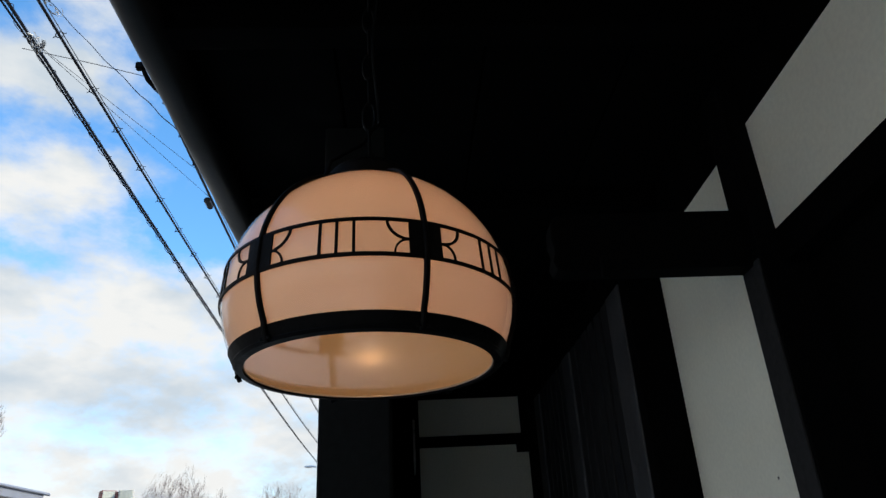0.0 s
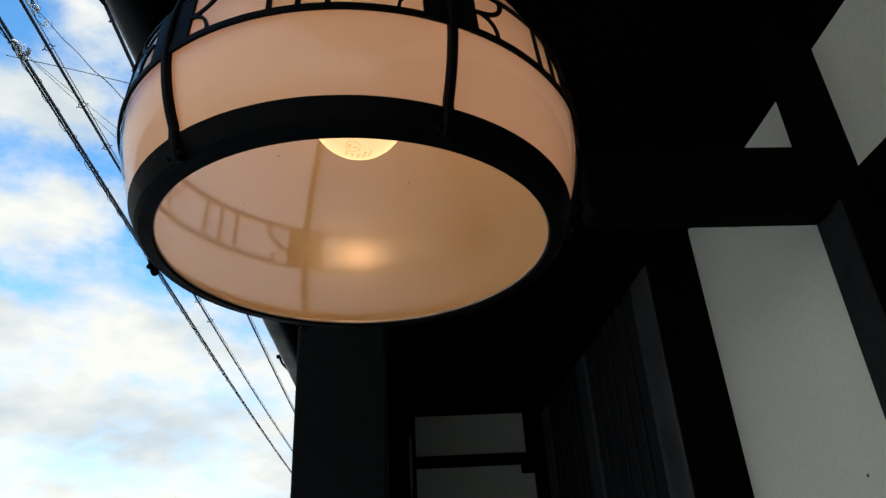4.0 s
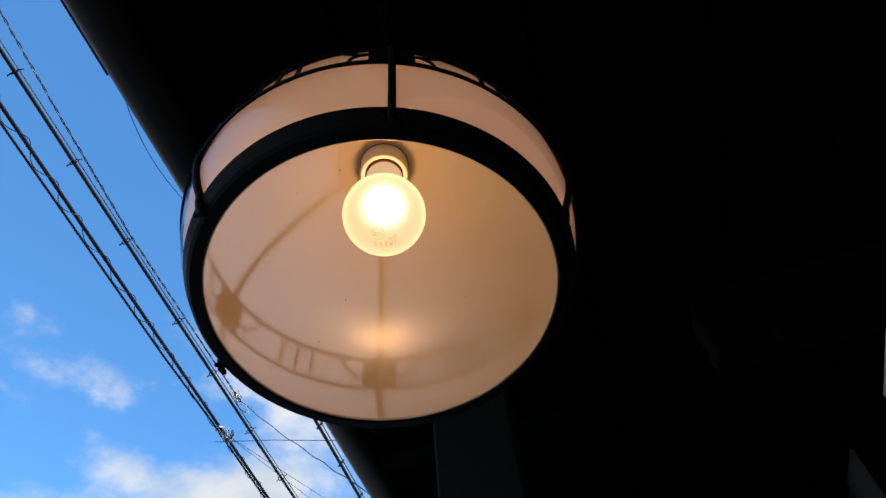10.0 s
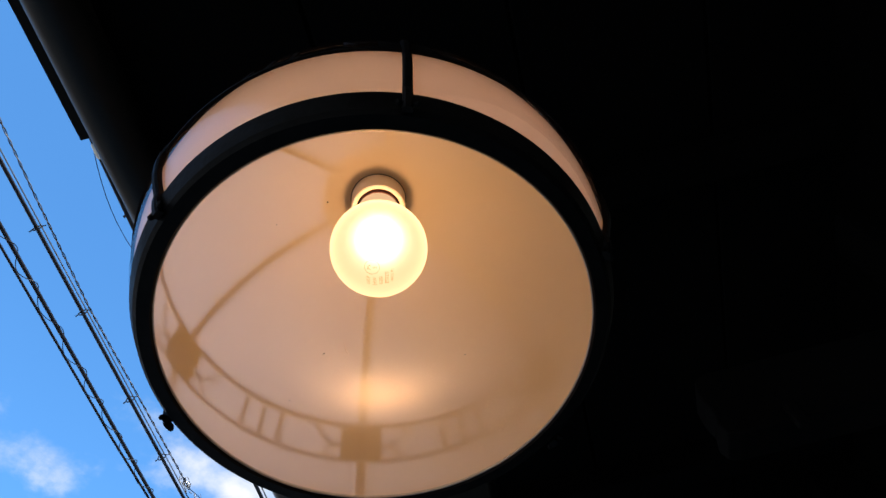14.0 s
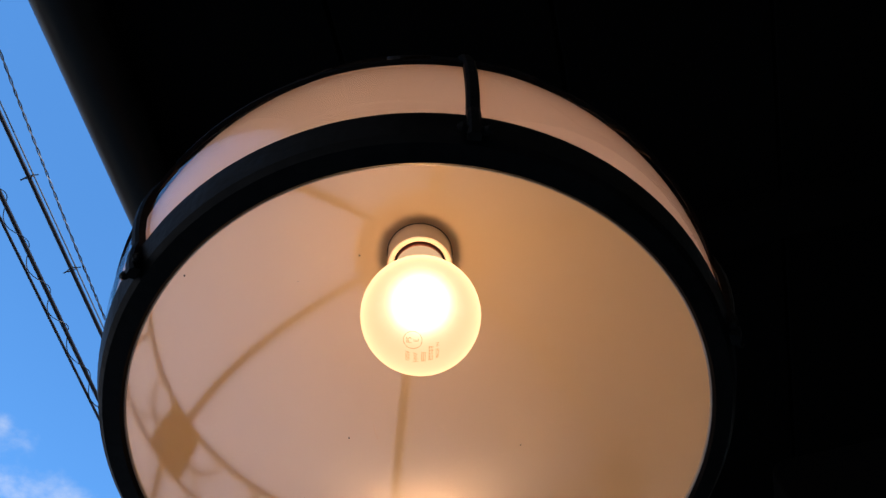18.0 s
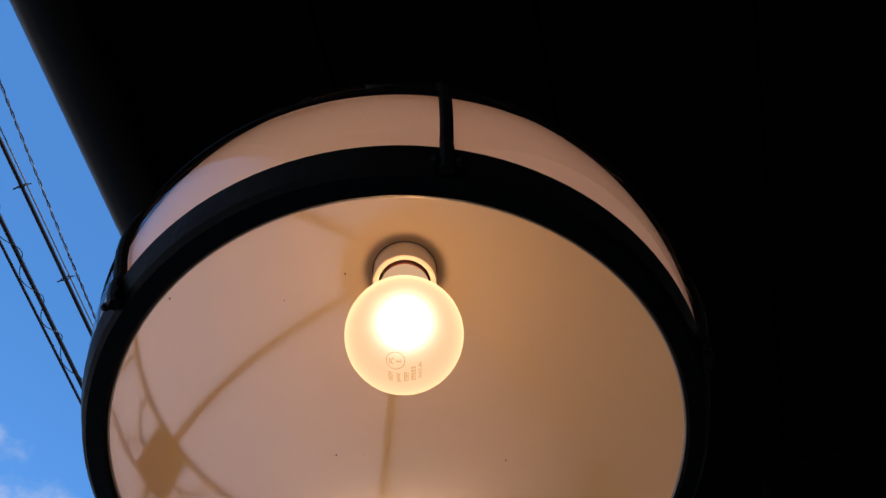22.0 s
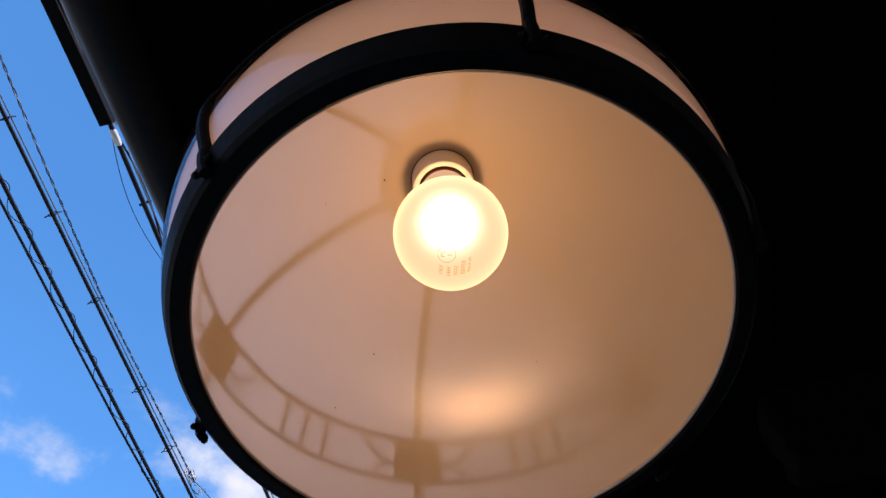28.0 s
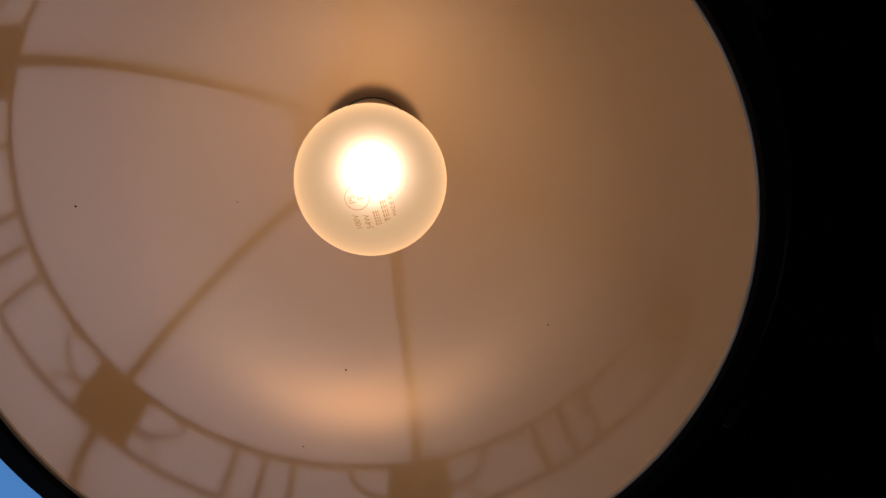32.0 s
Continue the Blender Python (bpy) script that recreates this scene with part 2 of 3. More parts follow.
M_STRAND = material("weathered_steel_strand", (0.075, 0.078, 0.085), 0.55, 0.0, 0.25, 40)
M_TWIG = material("pale_twigs", (0.30, 0.25, 0.22), 0.9, 0.0, 0.2, 3)
M_REDBROWN = material("red_brown_paint", (0.25, 0.09, 0.07), 0.6, 0.0, 0.15, 3)
M_LENS = material("pale_lens", (0.62, 0.62, 0.5), 0.3, 0.0, 0.1, 8)
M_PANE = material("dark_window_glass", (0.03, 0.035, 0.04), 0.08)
M_STAIN = material("brown_stained_boards", (0.17, 0.135, 0.10), 0.8, 0.0, 0.25, 2, 0.3, 40)
M_SMEAR = material("brown_smear", (0.85, 0.62, 0.45), 0.8)
# post timber with the west skylight put into its colour
M_SKYLIT = material("timber_skylit", (0.019, 0.0185, 0.019), 0.75, 0.0, 0.3, 9, 0.3, 80, 0.12)
M_POST = material("dark_weathered_post", (0.0062, 0.0068, 0.0063), 0.75, 0.0, 0.35, 9, 0.3, 80, 0.10)
# the same timber darkened: the shade on post and beam is in the colour
M_BEAM = material("black_timber_shaded", (0.0024, 0.0023, 0.0023), 0.8, 0.0, 0.3, 9, 0.3, 80, 0.03)
M_DULL = material("dull_grey_metal", (0.10, 0.092, 0.09), 0.6, 0.0, 0.2, 40)
# pale colour for the highlight along the cut glass edge
M_GLINT = material("pale_edge_glint", (0.36, 0.31, 0.26), 0.4, 0.0, 0.3, 40)


def frosted(name, glow, strength):
    """A frosted bulb: rough glass that lets the filament show, glowing all over from the light scattered in it."""
    m = bpy.data.materials.new(name)
    m.use_nodes = True
    n, l = m.node_tree.nodes, m.node_tree.links
    n.clear()
    out, em, rf, ad = (n.new(k) for k in ("ShaderNodeOutputMaterial", "ShaderNodeEmission", "ShaderNodeBsdfRefraction", "ShaderNodeAddShader"))
    em.inputs["Color"].default_value, em.inputs["Strength"].default_value = (*glow, 1), strength
    rf.inputs["Color"].default_value = (0.155, 0.158, 0.195, 1)
    rf.inputs["Roughness"].default_value, rf.inputs["IOR"].default_value = 0.80, 1.20
    l.new(em.outputs[0], ad.inputs[0])
    l.new(rf.outputs[0], ad.inputs[1])
    l.new(ad.outputs[0], out.inputs["Surface"])
    return m


m_bulb = frosted("lit_frosted_bulb", (1.0, 0.62, 0.30), 0.60)
m_neck = frosted("lit_bulb_neck", (1.0, 0.60, 0.30), 0.40)
m_core = bpy.data.materials.new("glowing_filament")
m_core.use_nodes = True
cn, cl_ = m_core.node_tree.nodes, m_core.node_tree.links
cn.clear()
c_out, c_em, c_tp, c_ad = (cn.new(k) for k in ("ShaderNodeOutputMaterial", "ShaderNodeEmission", "ShaderNodeBsdfTransparent", "ShaderNodeAddShader"))
c_em.inputs["Color"].default_value, c_em.inputs["Strength"].default_value = (1.0, 0.80, 0.55, 1), 5.2
cl_.new(c_em.outputs[0], c_ad.inputs[0])
cl_.new(c_tp.outputs[0], c_ad.inputs[1])
cl_.new(c_ad.outputs[0], c_out.inputs["Surface"])


M_INK = bpy.data.materials.new("brown_ink_film")
M_INK.use_nodes = True
kn = M_INK.node_tree.nodes
kn.clear()
k_out, k_tp = kn.new("ShaderNodeOutputMaterial"), kn.new("ShaderNodeBsdfTransparent")
k_tp.inputs["Color"].default_value = (0.74, 0.52, 0.30, 1)
M_INK.node_tree.links.new(k_tp.outputs[0], k_out.inputs["Surface"])


# ---- mesh helpers ----
def mesh_object(name, bm, mat, parent=None, label="", smooth=False):
    me = bpy.data.meshes.new(name)
    bm.to_mesh(me)
    bm.free()
    me.materials.append(mat)
    if smooth:
        for p in me.polygons:
            p.use_smooth = True
        me.set_sharp_from_angle(angle=radians(38))
    ob = new(name, me)
    if parent is not None:
        ob.parent = parent
    if label:
        ob["label"] = label
    return ob


def part(name, bm, mat, parent, label="", smooth=False):
    return mesh_object(name, bm, mat, parent, label, smooth)


def thing(name, at, label, category, group="", kind=""):
    ob = new(name)
    ob.location = at
    return tagged(ob, label, category, group, kind)


def box(x0, x1, y0, y1, z0, z1, bevel=0.0, bm=None):
    bm = bm or bmesh.new()
    made = bmesh.ops.create_cube(bm, size=1.0, matrix=Matrix.Translation(((x0 + x1) / 2, (y0 + y1) / 2, (z0 + z1) / 2)) @ Matrix.Diagonal((x1 - x0, y1 - y0, z1 - z0, 1)))
    if bevel:
        edges = list({e for v in made["verts"] for e in v.link_edges})
        bmesh.ops.bevel(bm, geom=edges, offset=bevel, segments=2, affect="EDGES", profile=0.5)
    return bm


def lathe(profile, steps=96, closed=False):
    """A surface of revolution about z from (radius, height) pairs; closed joins the last pair to the first."""
    bm = bmesh.new()
    rings = []
    for r, z in profile:
        if r < 1e-6:
            rings.append([bm.verts.new((0, 0, z))])
        else:
            rings.append([bm.verts.new((r * math.cos(2 * math.pi * k / steps), r * math.sin(2 * math.pi * k / steps), z)) for k in range(steps)])
    pairs = list(zip(rings, rings[1:])) + ([(rings[-1], rings[0])] if closed else [])
    for a, b in pairs:
        for k in range(steps):
            q = [a[k % len(a)], a[(k + 1) % len(a)], b[(k + 1) % len(b)], b[k % len(b)]]
            q = list(dict.fromkeys(q))
            if len(q) > 2:
                bm.faces.new(q)
    bmesh.ops.recalc_face_normals(bm, faces=bm.faces)
    return bm


def tube(points, radius, sides=8, bm=None, caps=True):
    """A round bar along points; radius is one number or one a point."""
    bm = bm or bmesh.new()
    pts = [Vector(p) for p in points]
    radii = radius if isinstance(radius, (list, tuple)) else [radius] * len(pts)
    last, side = None, Vector((0.31, 0.52, 0.8))
    first = None
    for k, p in enumerate(pts):
        d = (pts[min(k + 1, len(pts) - 1)] - pts[max(k - 1, 0)]).normalized()
        u = (side - d * side.dot(d))
        u = u.normalized() if u.length > 1e-4 else d.orthogonal().normalized()
        side = u
        v = d.cross(u)
        ring = [bm.verts.new(p + (u * math.cos(a) + v * math.sin(a)) * radii[k]) for a in (2 * math.pi * j / sides for j in range(sides))]
        if last:
            for j in range(sides):
                bm.faces.new((last[j], last[(j + 1) % sides], ring[(j + 1) % sides], ring[j]))
        else:
            first = ring
        last = ring
    if caps:
        bm.faces.new(first[::-1])
        bm.faces.new(last)
    return bm


# ---- the pendant lamp ----
Z0 = 1.85
LAMP = thing("pendant_lamp", (0, 0, Z0), "lit opal glass pendant lamp in a black iron cage", "lamp")
A_GLASS, Z_GLASS, B_UP, B_LOW = 0.1288, 0.0568, 0.1231, 0.114
RIB_0 = -68.0


def glass_r(z):
    b = B_UP if z > Z_GLASS else B_LOW
    return A_GLASS * math.sqrt(max(0.0, 1 - ((z - Z_GLASS) / b) ** 2))


def shell():
    outer = []
    a0 = math.asin((0.001 - Z_GLASS) / B_LOW)
    a1 = math.acos(0.0201 / A_GLASS)
    for k in range(41):
        a = a0 + (a1 - a0) * k / 40
        outer.append((A_GLASS * math.cos(a), Z_GLASS + (B_UP if a > 0 else B_LOW) * math.sin(a)))
    inner = [(r - 0.0016 * math.cos(a0 + (a1 - a0) * k / 40), z - 0.0016 * math.sin(a0 + (a1 - a0) * k / 40)) for k, (r, z) in enumerate(outer)]
    return lathe(outer + inner[::-1], 128, True)


shade = part("glass_shade", shell(), M_CLEAR, LAMP, "milky opal glass shade", True)
shade.data.materials.append(M_OPAL)
for p in shade.data.polygons:
    p.material_index = 1 if p.normal.dot(p.center - Vector((0, 0, 0.06))) < 0 else 0
SPECKS = ((-0.0346, -0.0095, 0.1731, 0.0006), (-0.1065, -0.0482, 0.1042, 0.0005), (-0.0704, -0.0090, 0.1574, 0.0003), (-0.0870, 0.0866, 0.0879, 0.0004),
          (0.0323, 0.1061, 0.1158, 0.0004), (-0.0644, 0.0822, 0.1257, 0.0005))
for x, y, z, r in SPECKS:
    bm = bmesh.new()
    bmesh.ops.create_icosphere(bm, subdivisions=1, radius=r)
    part("dirt_speck", bm, M_CABLE, shade).location = (x, y, z)
for smear in (((-0.0504, 0.0833, 0.1347), (-0.0501, 0.0872, 0.1310), (-0.0489, 0.0899, 0.1287)), ((-0.0648, 0.0827, 0.1250), (-0.0636, 0.0819, 0.1268))):
    part("smear", tube([Vector(q) for q in smear], [0.0001, 0.0002, 0.00015][:len(smear)], 5), M_SMEAR, shade, "faint brown smear")
# added thin ring that paints the glint where the glass meets the rim
part("lip_highlight", lathe([(0.1054, 0.0009), (0.1058, 0.0003), (0.1064, 0.0004), (0.1064, 0.0020), (0.1058, 0.0022)], 128, True), M_GLINT, LAMP, "pale ring for the light caught on the glass edge", True)
part("rim_ring", lathe([(0.1060, 0.0002), (0.1068, -0.0012), (0.1130, -0.0006), (0.1146, 0.0010), (0.1152, 0.0016), (0.1150, 0.0024), (0.1188, 0.0096), (0.1195, 0.0112), (0.1184, 0.0118),
                        (0.1178, 0.0100), (0.1126, 0.0018), (0.1066, 0.0014)], 128, True), M_IRON, LAMP, "black iron rim ring", True)


def on_shade(deg, z, out):
    r = glass_r(z) + out
    a = radians(deg)
    return Vector((r * math.cos(a), r * math.sin(a), z))


def strip(pairs, out0=0.0003, out1=0.0015, bm=None):
    """A raised strip on the shade between two lists of (degrees, height)."""
    bm = bm or bmesh.new()
    rows = []
    for (d0, z0), (d1, z1) in pairs:
        rows.append([bm.verts.new(on_shade(d, z, o)) for d, z, o in ((d0, z0, out0), (d1, z1, out0), (d1, z1, out1), (d0, z0, out1))])
    for a, b in zip(rows, rows[1:]):
        for j in range(4):
            bm.faces.new((a[j], a[(j + 1) % 4], b[(j + 1) % 4], b[j]))
    bm.faces.new(rows[0][::-1])
    bm.faces.new(rows[-1])
    bmesh.ops.recalc_face_normals(bm, faces=bm.faces)
    return bm


ZB, ZT = 0.0494, 0.0822
RAIL = 0.0030
for name, lo, hi in (("lower_rail", ZB, ZB + RAIL), ("upper_rail", ZT - RAIL, ZT)):
    part(name, lathe([(glass_r(lo) + 0.0003, lo), (glass_r(hi) + 0.0003, hi), (glass_r(hi) + 0.0017, hi), (glass_r(lo) + 0.0017, lo)], 128, True), M_IRON, LAMP)
BLOCK, ARC_U, ARC_L = 5.9, 7.3, 5.0
MIDZ = ZB + 0.44 * (ZT - ZB)
for k in range(6):
    c = RIB_0 + 60 * k
    part("block", strip([((c - BLOCK + BLOCK * j / 4, ZB + RAIL - 0.0004), (c - BLOCK + BLOCK * j / 4, ZT - RAIL + 0.0004)) for j in range(9)]), M_IRON, LAMP)
    for d in (-5.7, 0.0, 5.7):
        w = 0.52
        part("bar", strip([((c + 30 + d - w, z), (c + 30 + d + w, z)) for z in (ZB + RAIL - 0.0004, ZT - RAIL + 0.0004)]), M_IRON, LAMP)
    for side in (-1, 1):
        for top in (True, False):
            rows = []
            zc = ZT - RAIL if top else ZB + RAIL
            ra, rz = (ARC_U, zc - MIDZ) if top else (ARC_L, MIDZ - zc)
            for j in range(9):
                t = math.pi / 2 * j / 8
                q = []
                for f in (0.93, 1.07):
                    q.append((c + side * (BLOCK + ra * f * math.cos(t)), zc + (-1 if top else 1) * rz * f * math.sin(t)))
                rows.append((q[0], q[1]))
            part("arc", strip(rows), M_IRON, LAMP)


def rib(deg):
    """A bent iron bar from the cap down to the ring."""
    bm = bmesh.new()
    ca, sa = math.cos(radians(deg)), math.sin(radians(deg))
    side = Vector((-sa, ca, 0))
    path = []
    for k in range(25):
        a = math.acos(0.040 / A_GLASS) * (1 - k / 24) + math.asin((0.014 - Z_GLASS) / B_LOW) * k / 24
        r, z = A_GLASS * math.cos(a), Z_GLASS + (B_UP if a > 0 else B_LOW) * math.sin(a)
        path.append((r, z, math.cos(a), math.sin(a)))
    path += [(0.1190, 0.0100, 0.92, -0.35), (0.1182, 0.0070, 0.91, -0.41), (0.1172, 0.0036, 0.9, -0.43), (0.1160, 0.0006, 0.9, -0.43), (0.1150, -0.0012, 0.9, -0.43)]
    last = None
    for r, z, nr, nz in path:
        o = Vector((r * ca, r * sa, z))
        n = Vector((nr * ca, nr * sa, nz))
        ring = [bm.verts.new(o + side * s + n * h) for s, h in ((-0.0022, -0.0004), (-0.0022, 0.0020), (-0.0012, 0.0029), (0.0012, 0.0029), (0.0022, 0.0020), (0.0022, -0.0004))]
        if last:
            for j in range(6):
                bm.faces.new((last[j], last[(j + 1) % 6], ring[(j + 1) % 6], ring[j]))
        else:
            bm.faces.new(ring[::-1])
        last = ring
    bm.faces.new(last)
    bmesh.ops.recalc_face_normals(bm, faces=bm.faces)
    return bm


for k in range(6):
    c = RIB_0 + 60 * k
    rb_ = part("rib", rib(c), M_IRON, LAMP)
    ca, sa = math.cos(radians(c)), math.sin(radians(c))
    at, side = Vector((0.1178 * ca, 0.1178 * sa, 0.0012)), Vector((-sa, ca, 0))
    lean = Vector((0.45 * ca, 0.45 * sa, -0.55)) * 0.0016
    part("bolt", tube([at - side * 0.0042, at + side * 0.0042], 0.0010, 8), M_IRON, rb_)
    for e in (-1, 1):
        o = at + side * (0.0034 * e)
        part("screw", tube([o - side * (0.0010 * e) - lean, o - lean * 0.4, o + side * (0.0009 * e) + lean * 0.5, o + side * (0.0012 * e) + lean * 1.3], [0.0012, 0.0015, 0.0015, 0.0009], 8), M_IRON, rb_)

part("top_cap", lathe([(0.0, 0.2085), (0.0085, 0.2085), (0.0100, 0.2060), (0.0130, 0.2035), (0.0270, 0.1995), (0.0370, 0.1935), (0.0425, 0.1860), (0.0436, 0.1752), (0.0422, 0.1750),
                       (0.0408, 0.1850), (0.0355, 0.1920), (0.0262, 0.1970), (0.0120, 0.2005), (0.0, 0.2010)], 64), M_IRON, LAMP, "domed black metal cap", True)
part("hanger_loop", tube([(0.0055 * math.cos(a), 0, 0.2130 + 0.0075 * math.sin(a)) for a in (2 * math.pi * k / 14 for k in range(15))], 0.0016, 8, caps=False), M_IRON, LAMP)
part("socket", lathe([(0.0001, 0.190), (0.0190, 0.190), (0.0191, 0.1605), (0.0185, 0.1585), (0.0176, 0.1580), (0.0162, 0.1582), (0.0154, 0.1590), (0.0154, 0.176), (0.0001, 0.176)], 48), M_CERAMIC, LAMP, "white ceramic lamp socket", True)
part("bore", lathe([(0.0001, 0.1755), (0.0152, 0.1755), (0.0152, 0.1600)], 48), M_CABLE, LAMP, "dark inside of the lamp socket", True)
part("gallery_plate", lathe([(0.0200, 0.1812), (0.0320, 0.1800), (0.0320, 0.1815), (0.0200, 0.1827)], 48, True), M_DULL, LAMP, "dull grey metal plate over the glass opening", True)
part("collar", lathe([(0.0193, 0.190), (0.0198, 0.190), (0.0198, 0.1765), (0.0193, 0.1765)], 48, True), M_DULL, LAMP)
BULB_Z, BULB_R = 0.0995, 0.030
prof = []
for k in range(33):
    a = -math.pi / 2 + (math.pi / 2 + radians(62)) * k / 32
    prof.append((max(BULB_R * math.cos(a), 0.0), BULB_Z + BULB_R * math.sin(a)))
prof[0] = (0.0, prof[0][1])
prof += [(0.0, BULB_Z + 0.0266)]
BULB = part("light_bulb", lathe(prof, 64), m_bulb, LAMP, "lit frosted glass light bulb with printed marks", True)
NECK = part("neck", lathe([(0.0143, BULB_Z + 0.0262), (0.0142, BULB_Z + 0.032), (0.0143, BULB_Z + 0.0555), (0.0136, BULB_Z + 0.0572), (0.0, BULB_Z + 0.0574)], 48), m_neck, BULB, "glowing frosted neck of the bulb", True)
for z in (0.0588, 0.0614, 0.0640):
    part("screw_thread", lathe([(0.0118, BULB_Z + z - 0.0010), (0.0130, BULB_Z + z - 0.0005), (0.0136, BULB_Z + z), (0.0130, BULB_Z + z + 0.0005), (0.0118, BULB_Z + z + 0.0010)], 40, True), M_REDBROWN, BULB, "red-brown metal screw thread of the bulb", True)
part("filament", lathe([(0.0, -0.0105), (0.0045, -0.0095), (0.0085, -0.0065), (0.0108, -0.002), (0.0108, 0.002), (0.0085, 0.0065), (0.0045, 0.0095), (0.0, 0.0105)], 24), m_core, BULB, "glowing filament", True).location = (0, 0, BULB_Z + 0.010)

BULB.visible_shadow = False
NECK.visible_shadow = False
glow = new("bulb_light", bpy.data.lights.new("bulb_light", "POINT"))
glow.data.energy, glow.data.color, glow.data.shadow_soft_size = 0.108, (1.0, 0.43, 0.12), 0.0060
glow.location = (0, 0, Z0 + BULB_Z + 0.012)

# the print on the bulb
TEXT_U, TEXT_V = Vector((0.26, -0.965, 0)), Vector((0.965, 0.26, 0))


def on_bulb(a, b):
    """A place on the bulb's lower side, a along the line of print and b down the lines, in metres."""
    d = TEXT_U * a + TEXT_V * b + Vector((-0.0012, 0.0023, 0))
    r = BULB_R + 0.0001
    q = d.length / r
    flat = d.normalized() if d.length > 1e-9 else Vector((1, 0, 0))
    return flat * (math.sin(q) * r) + Vector((0, 0, BULB_Z - math.cos(q) * r))


def printed(name, text, a, b, size):
    cu = bpy.data.curves.new(name, "FONT")
    cu.body, cu.size, cu.align_x, cu.align_y, cu.resolution_u = text, size, "CENTER", "CENTER", 3
    ob = bpy.data.objects.new(name, cu)
    scene.collection.objects.link(ob)
    me = bpy.data.meshes.new_from_object(ob.evaluated_get(bpy.context.evaluated_depsgraph_get()))
    bpy.data.objects.remove(ob)
    for v in me.vertices:
        v.co = on_bulb(a + v.co.x, b - v.co.y)
    me.materials.clear()
    me.materials.append(M_INK)
    o = new(name, me)
    o.parent = BULB
    return o


printed("print", "100V", -0.0035, -0.0058, 0.0031)
printed("print", "54W", -0.0042, -0.0020, 0.0031)
printed("print", "MADE IN", -0.0003, 0.0082, 0.0023)
printed("print", "PS", 0.0056, -0.0052, 0.0034)
printed("print", "E", 0.0056, -0.0018, 0.0034)
bm = bmesh.new()
ringv = [[bm.verts.new(on_bulb(0.0056 + r * math.cos(2 * math.pi * k / 40), -0.0035 + r * math.sin(2 * math.pi * k / 40))) for k in range(40)] for r in (0.0042, 0.0045)]
for k in range(40):
    bm.faces.new((ringv[0][k], ringv[0][(k + 1) % 40], ringv[1][(k + 1) % 40], ringv[1][k]))
part("print_circle", bm, M_INK, BULB)
for b, a0, a1 in ((0.0016, -0.0065, -0.0002), (0.0050, -0.0058, 0.0030)):
    bm = bmesh.new()
    n = 5
    for k in range(n):
        p, q = a0 + (a1 - a0) * k / n, a0 + (a1 - a0) * (k + 0.72) / n
        for lo, hi in ((-0.0010, -0.0005), (-0.0001, 0.0003), (0.0007, 0.0010)):
            bm.faces.new([bm.verts.new(on_bulb(x, b + y)) for x, y in ((p, lo), (q, lo), (q, hi), (p, hi))])
    part("print_bar", bm, M_INK, BULB)

# chain and cord
CHAIN = thing("lamp_chain", (0, 0, Z0), "dark metal chain holding the pendant lamp under the soffit", "chain")
for k in range(13):
    z = 0.2165 + 0.0325 * k
    pts = []
    for j in range(17):
        a = 2 * math.pi * j / 16
        q = Vector((0.0062 * math.cos(a), 0, 0.0175 * math.sin(a) * (1.0 if abs(math.sin(a)) > 0.5 else 1.15) + z + 0.0165))
        pts.append(Vector((0, q.x, q.z)) if k % 2 == 0 else q)
    part("link", tube(pts, 0.0014, 6, caps=False), M_CHAIN, CHAIN)
part("ceiling_hook", tube([(0, 0, 0.632), (0, 0, 0.656)], [0.012, 0.012], 10), M_CHAIN, CHAIN)
part("cord", tube([(-0.042, -0.014, 0.186), (-0.037, -0.014, 0.204), (-0.022, -0.011, 0.216), (-0.006, -0.006, 0.229), (0.002, -0.003, 0.246)]
                   + [(0.008 + 0.003 * math.sin(k * 0.9), 0.004 * math.cos(k * 0.7), 0.200 + 0.0285 * k) for k in range(2, 16)], 0.0022, 8), M_CHAIN, CHAIN, "black electric cord", True)

# ---- the eaves and walls ----
GZ = -Z0
EX, EZ = -0.383, 0.609
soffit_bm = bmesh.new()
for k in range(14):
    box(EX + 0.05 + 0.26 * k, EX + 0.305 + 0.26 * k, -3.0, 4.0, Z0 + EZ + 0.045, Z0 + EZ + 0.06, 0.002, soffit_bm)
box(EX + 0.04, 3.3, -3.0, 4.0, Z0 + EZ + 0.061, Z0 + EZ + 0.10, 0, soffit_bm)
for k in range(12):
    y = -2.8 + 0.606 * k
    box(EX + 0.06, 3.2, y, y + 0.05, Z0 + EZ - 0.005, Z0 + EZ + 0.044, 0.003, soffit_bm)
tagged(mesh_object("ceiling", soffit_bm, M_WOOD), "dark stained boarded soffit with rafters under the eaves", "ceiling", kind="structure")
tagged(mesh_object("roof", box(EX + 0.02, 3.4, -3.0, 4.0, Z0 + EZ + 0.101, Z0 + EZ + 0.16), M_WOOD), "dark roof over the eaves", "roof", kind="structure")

GUTTER = thing("gutter", (0, 0, Z0), "dark rounded rain gutter along the eaves with hooks", "gutter")
prof_g = [(0.036 * math.cos(a), 0.036 * math.sin(a)) for a in (math.pi * 0.8 + math.pi * 1.3 * k / 14 for k in range(15))]
bm = bmesh.new()
loops = []
for y in (-3.0, 4.0):
    outer = [bm.verts.new((EX + 0.032 + c, y, EZ + 0.017 + z)) for c, z in prof_g]
    inner = [bm.verts.new((EX + 0.032 + c * 0.92, y, EZ + 0.017 + z * 0.92)) for c, z in reversed(prof_g)]
    loops.append(outer + inner)
for k in range(30):
    bm.faces.new((loops[0][k], loops[0][(k + 1) % 30], loops[1][(k + 1) % 30], loops[1][k]))
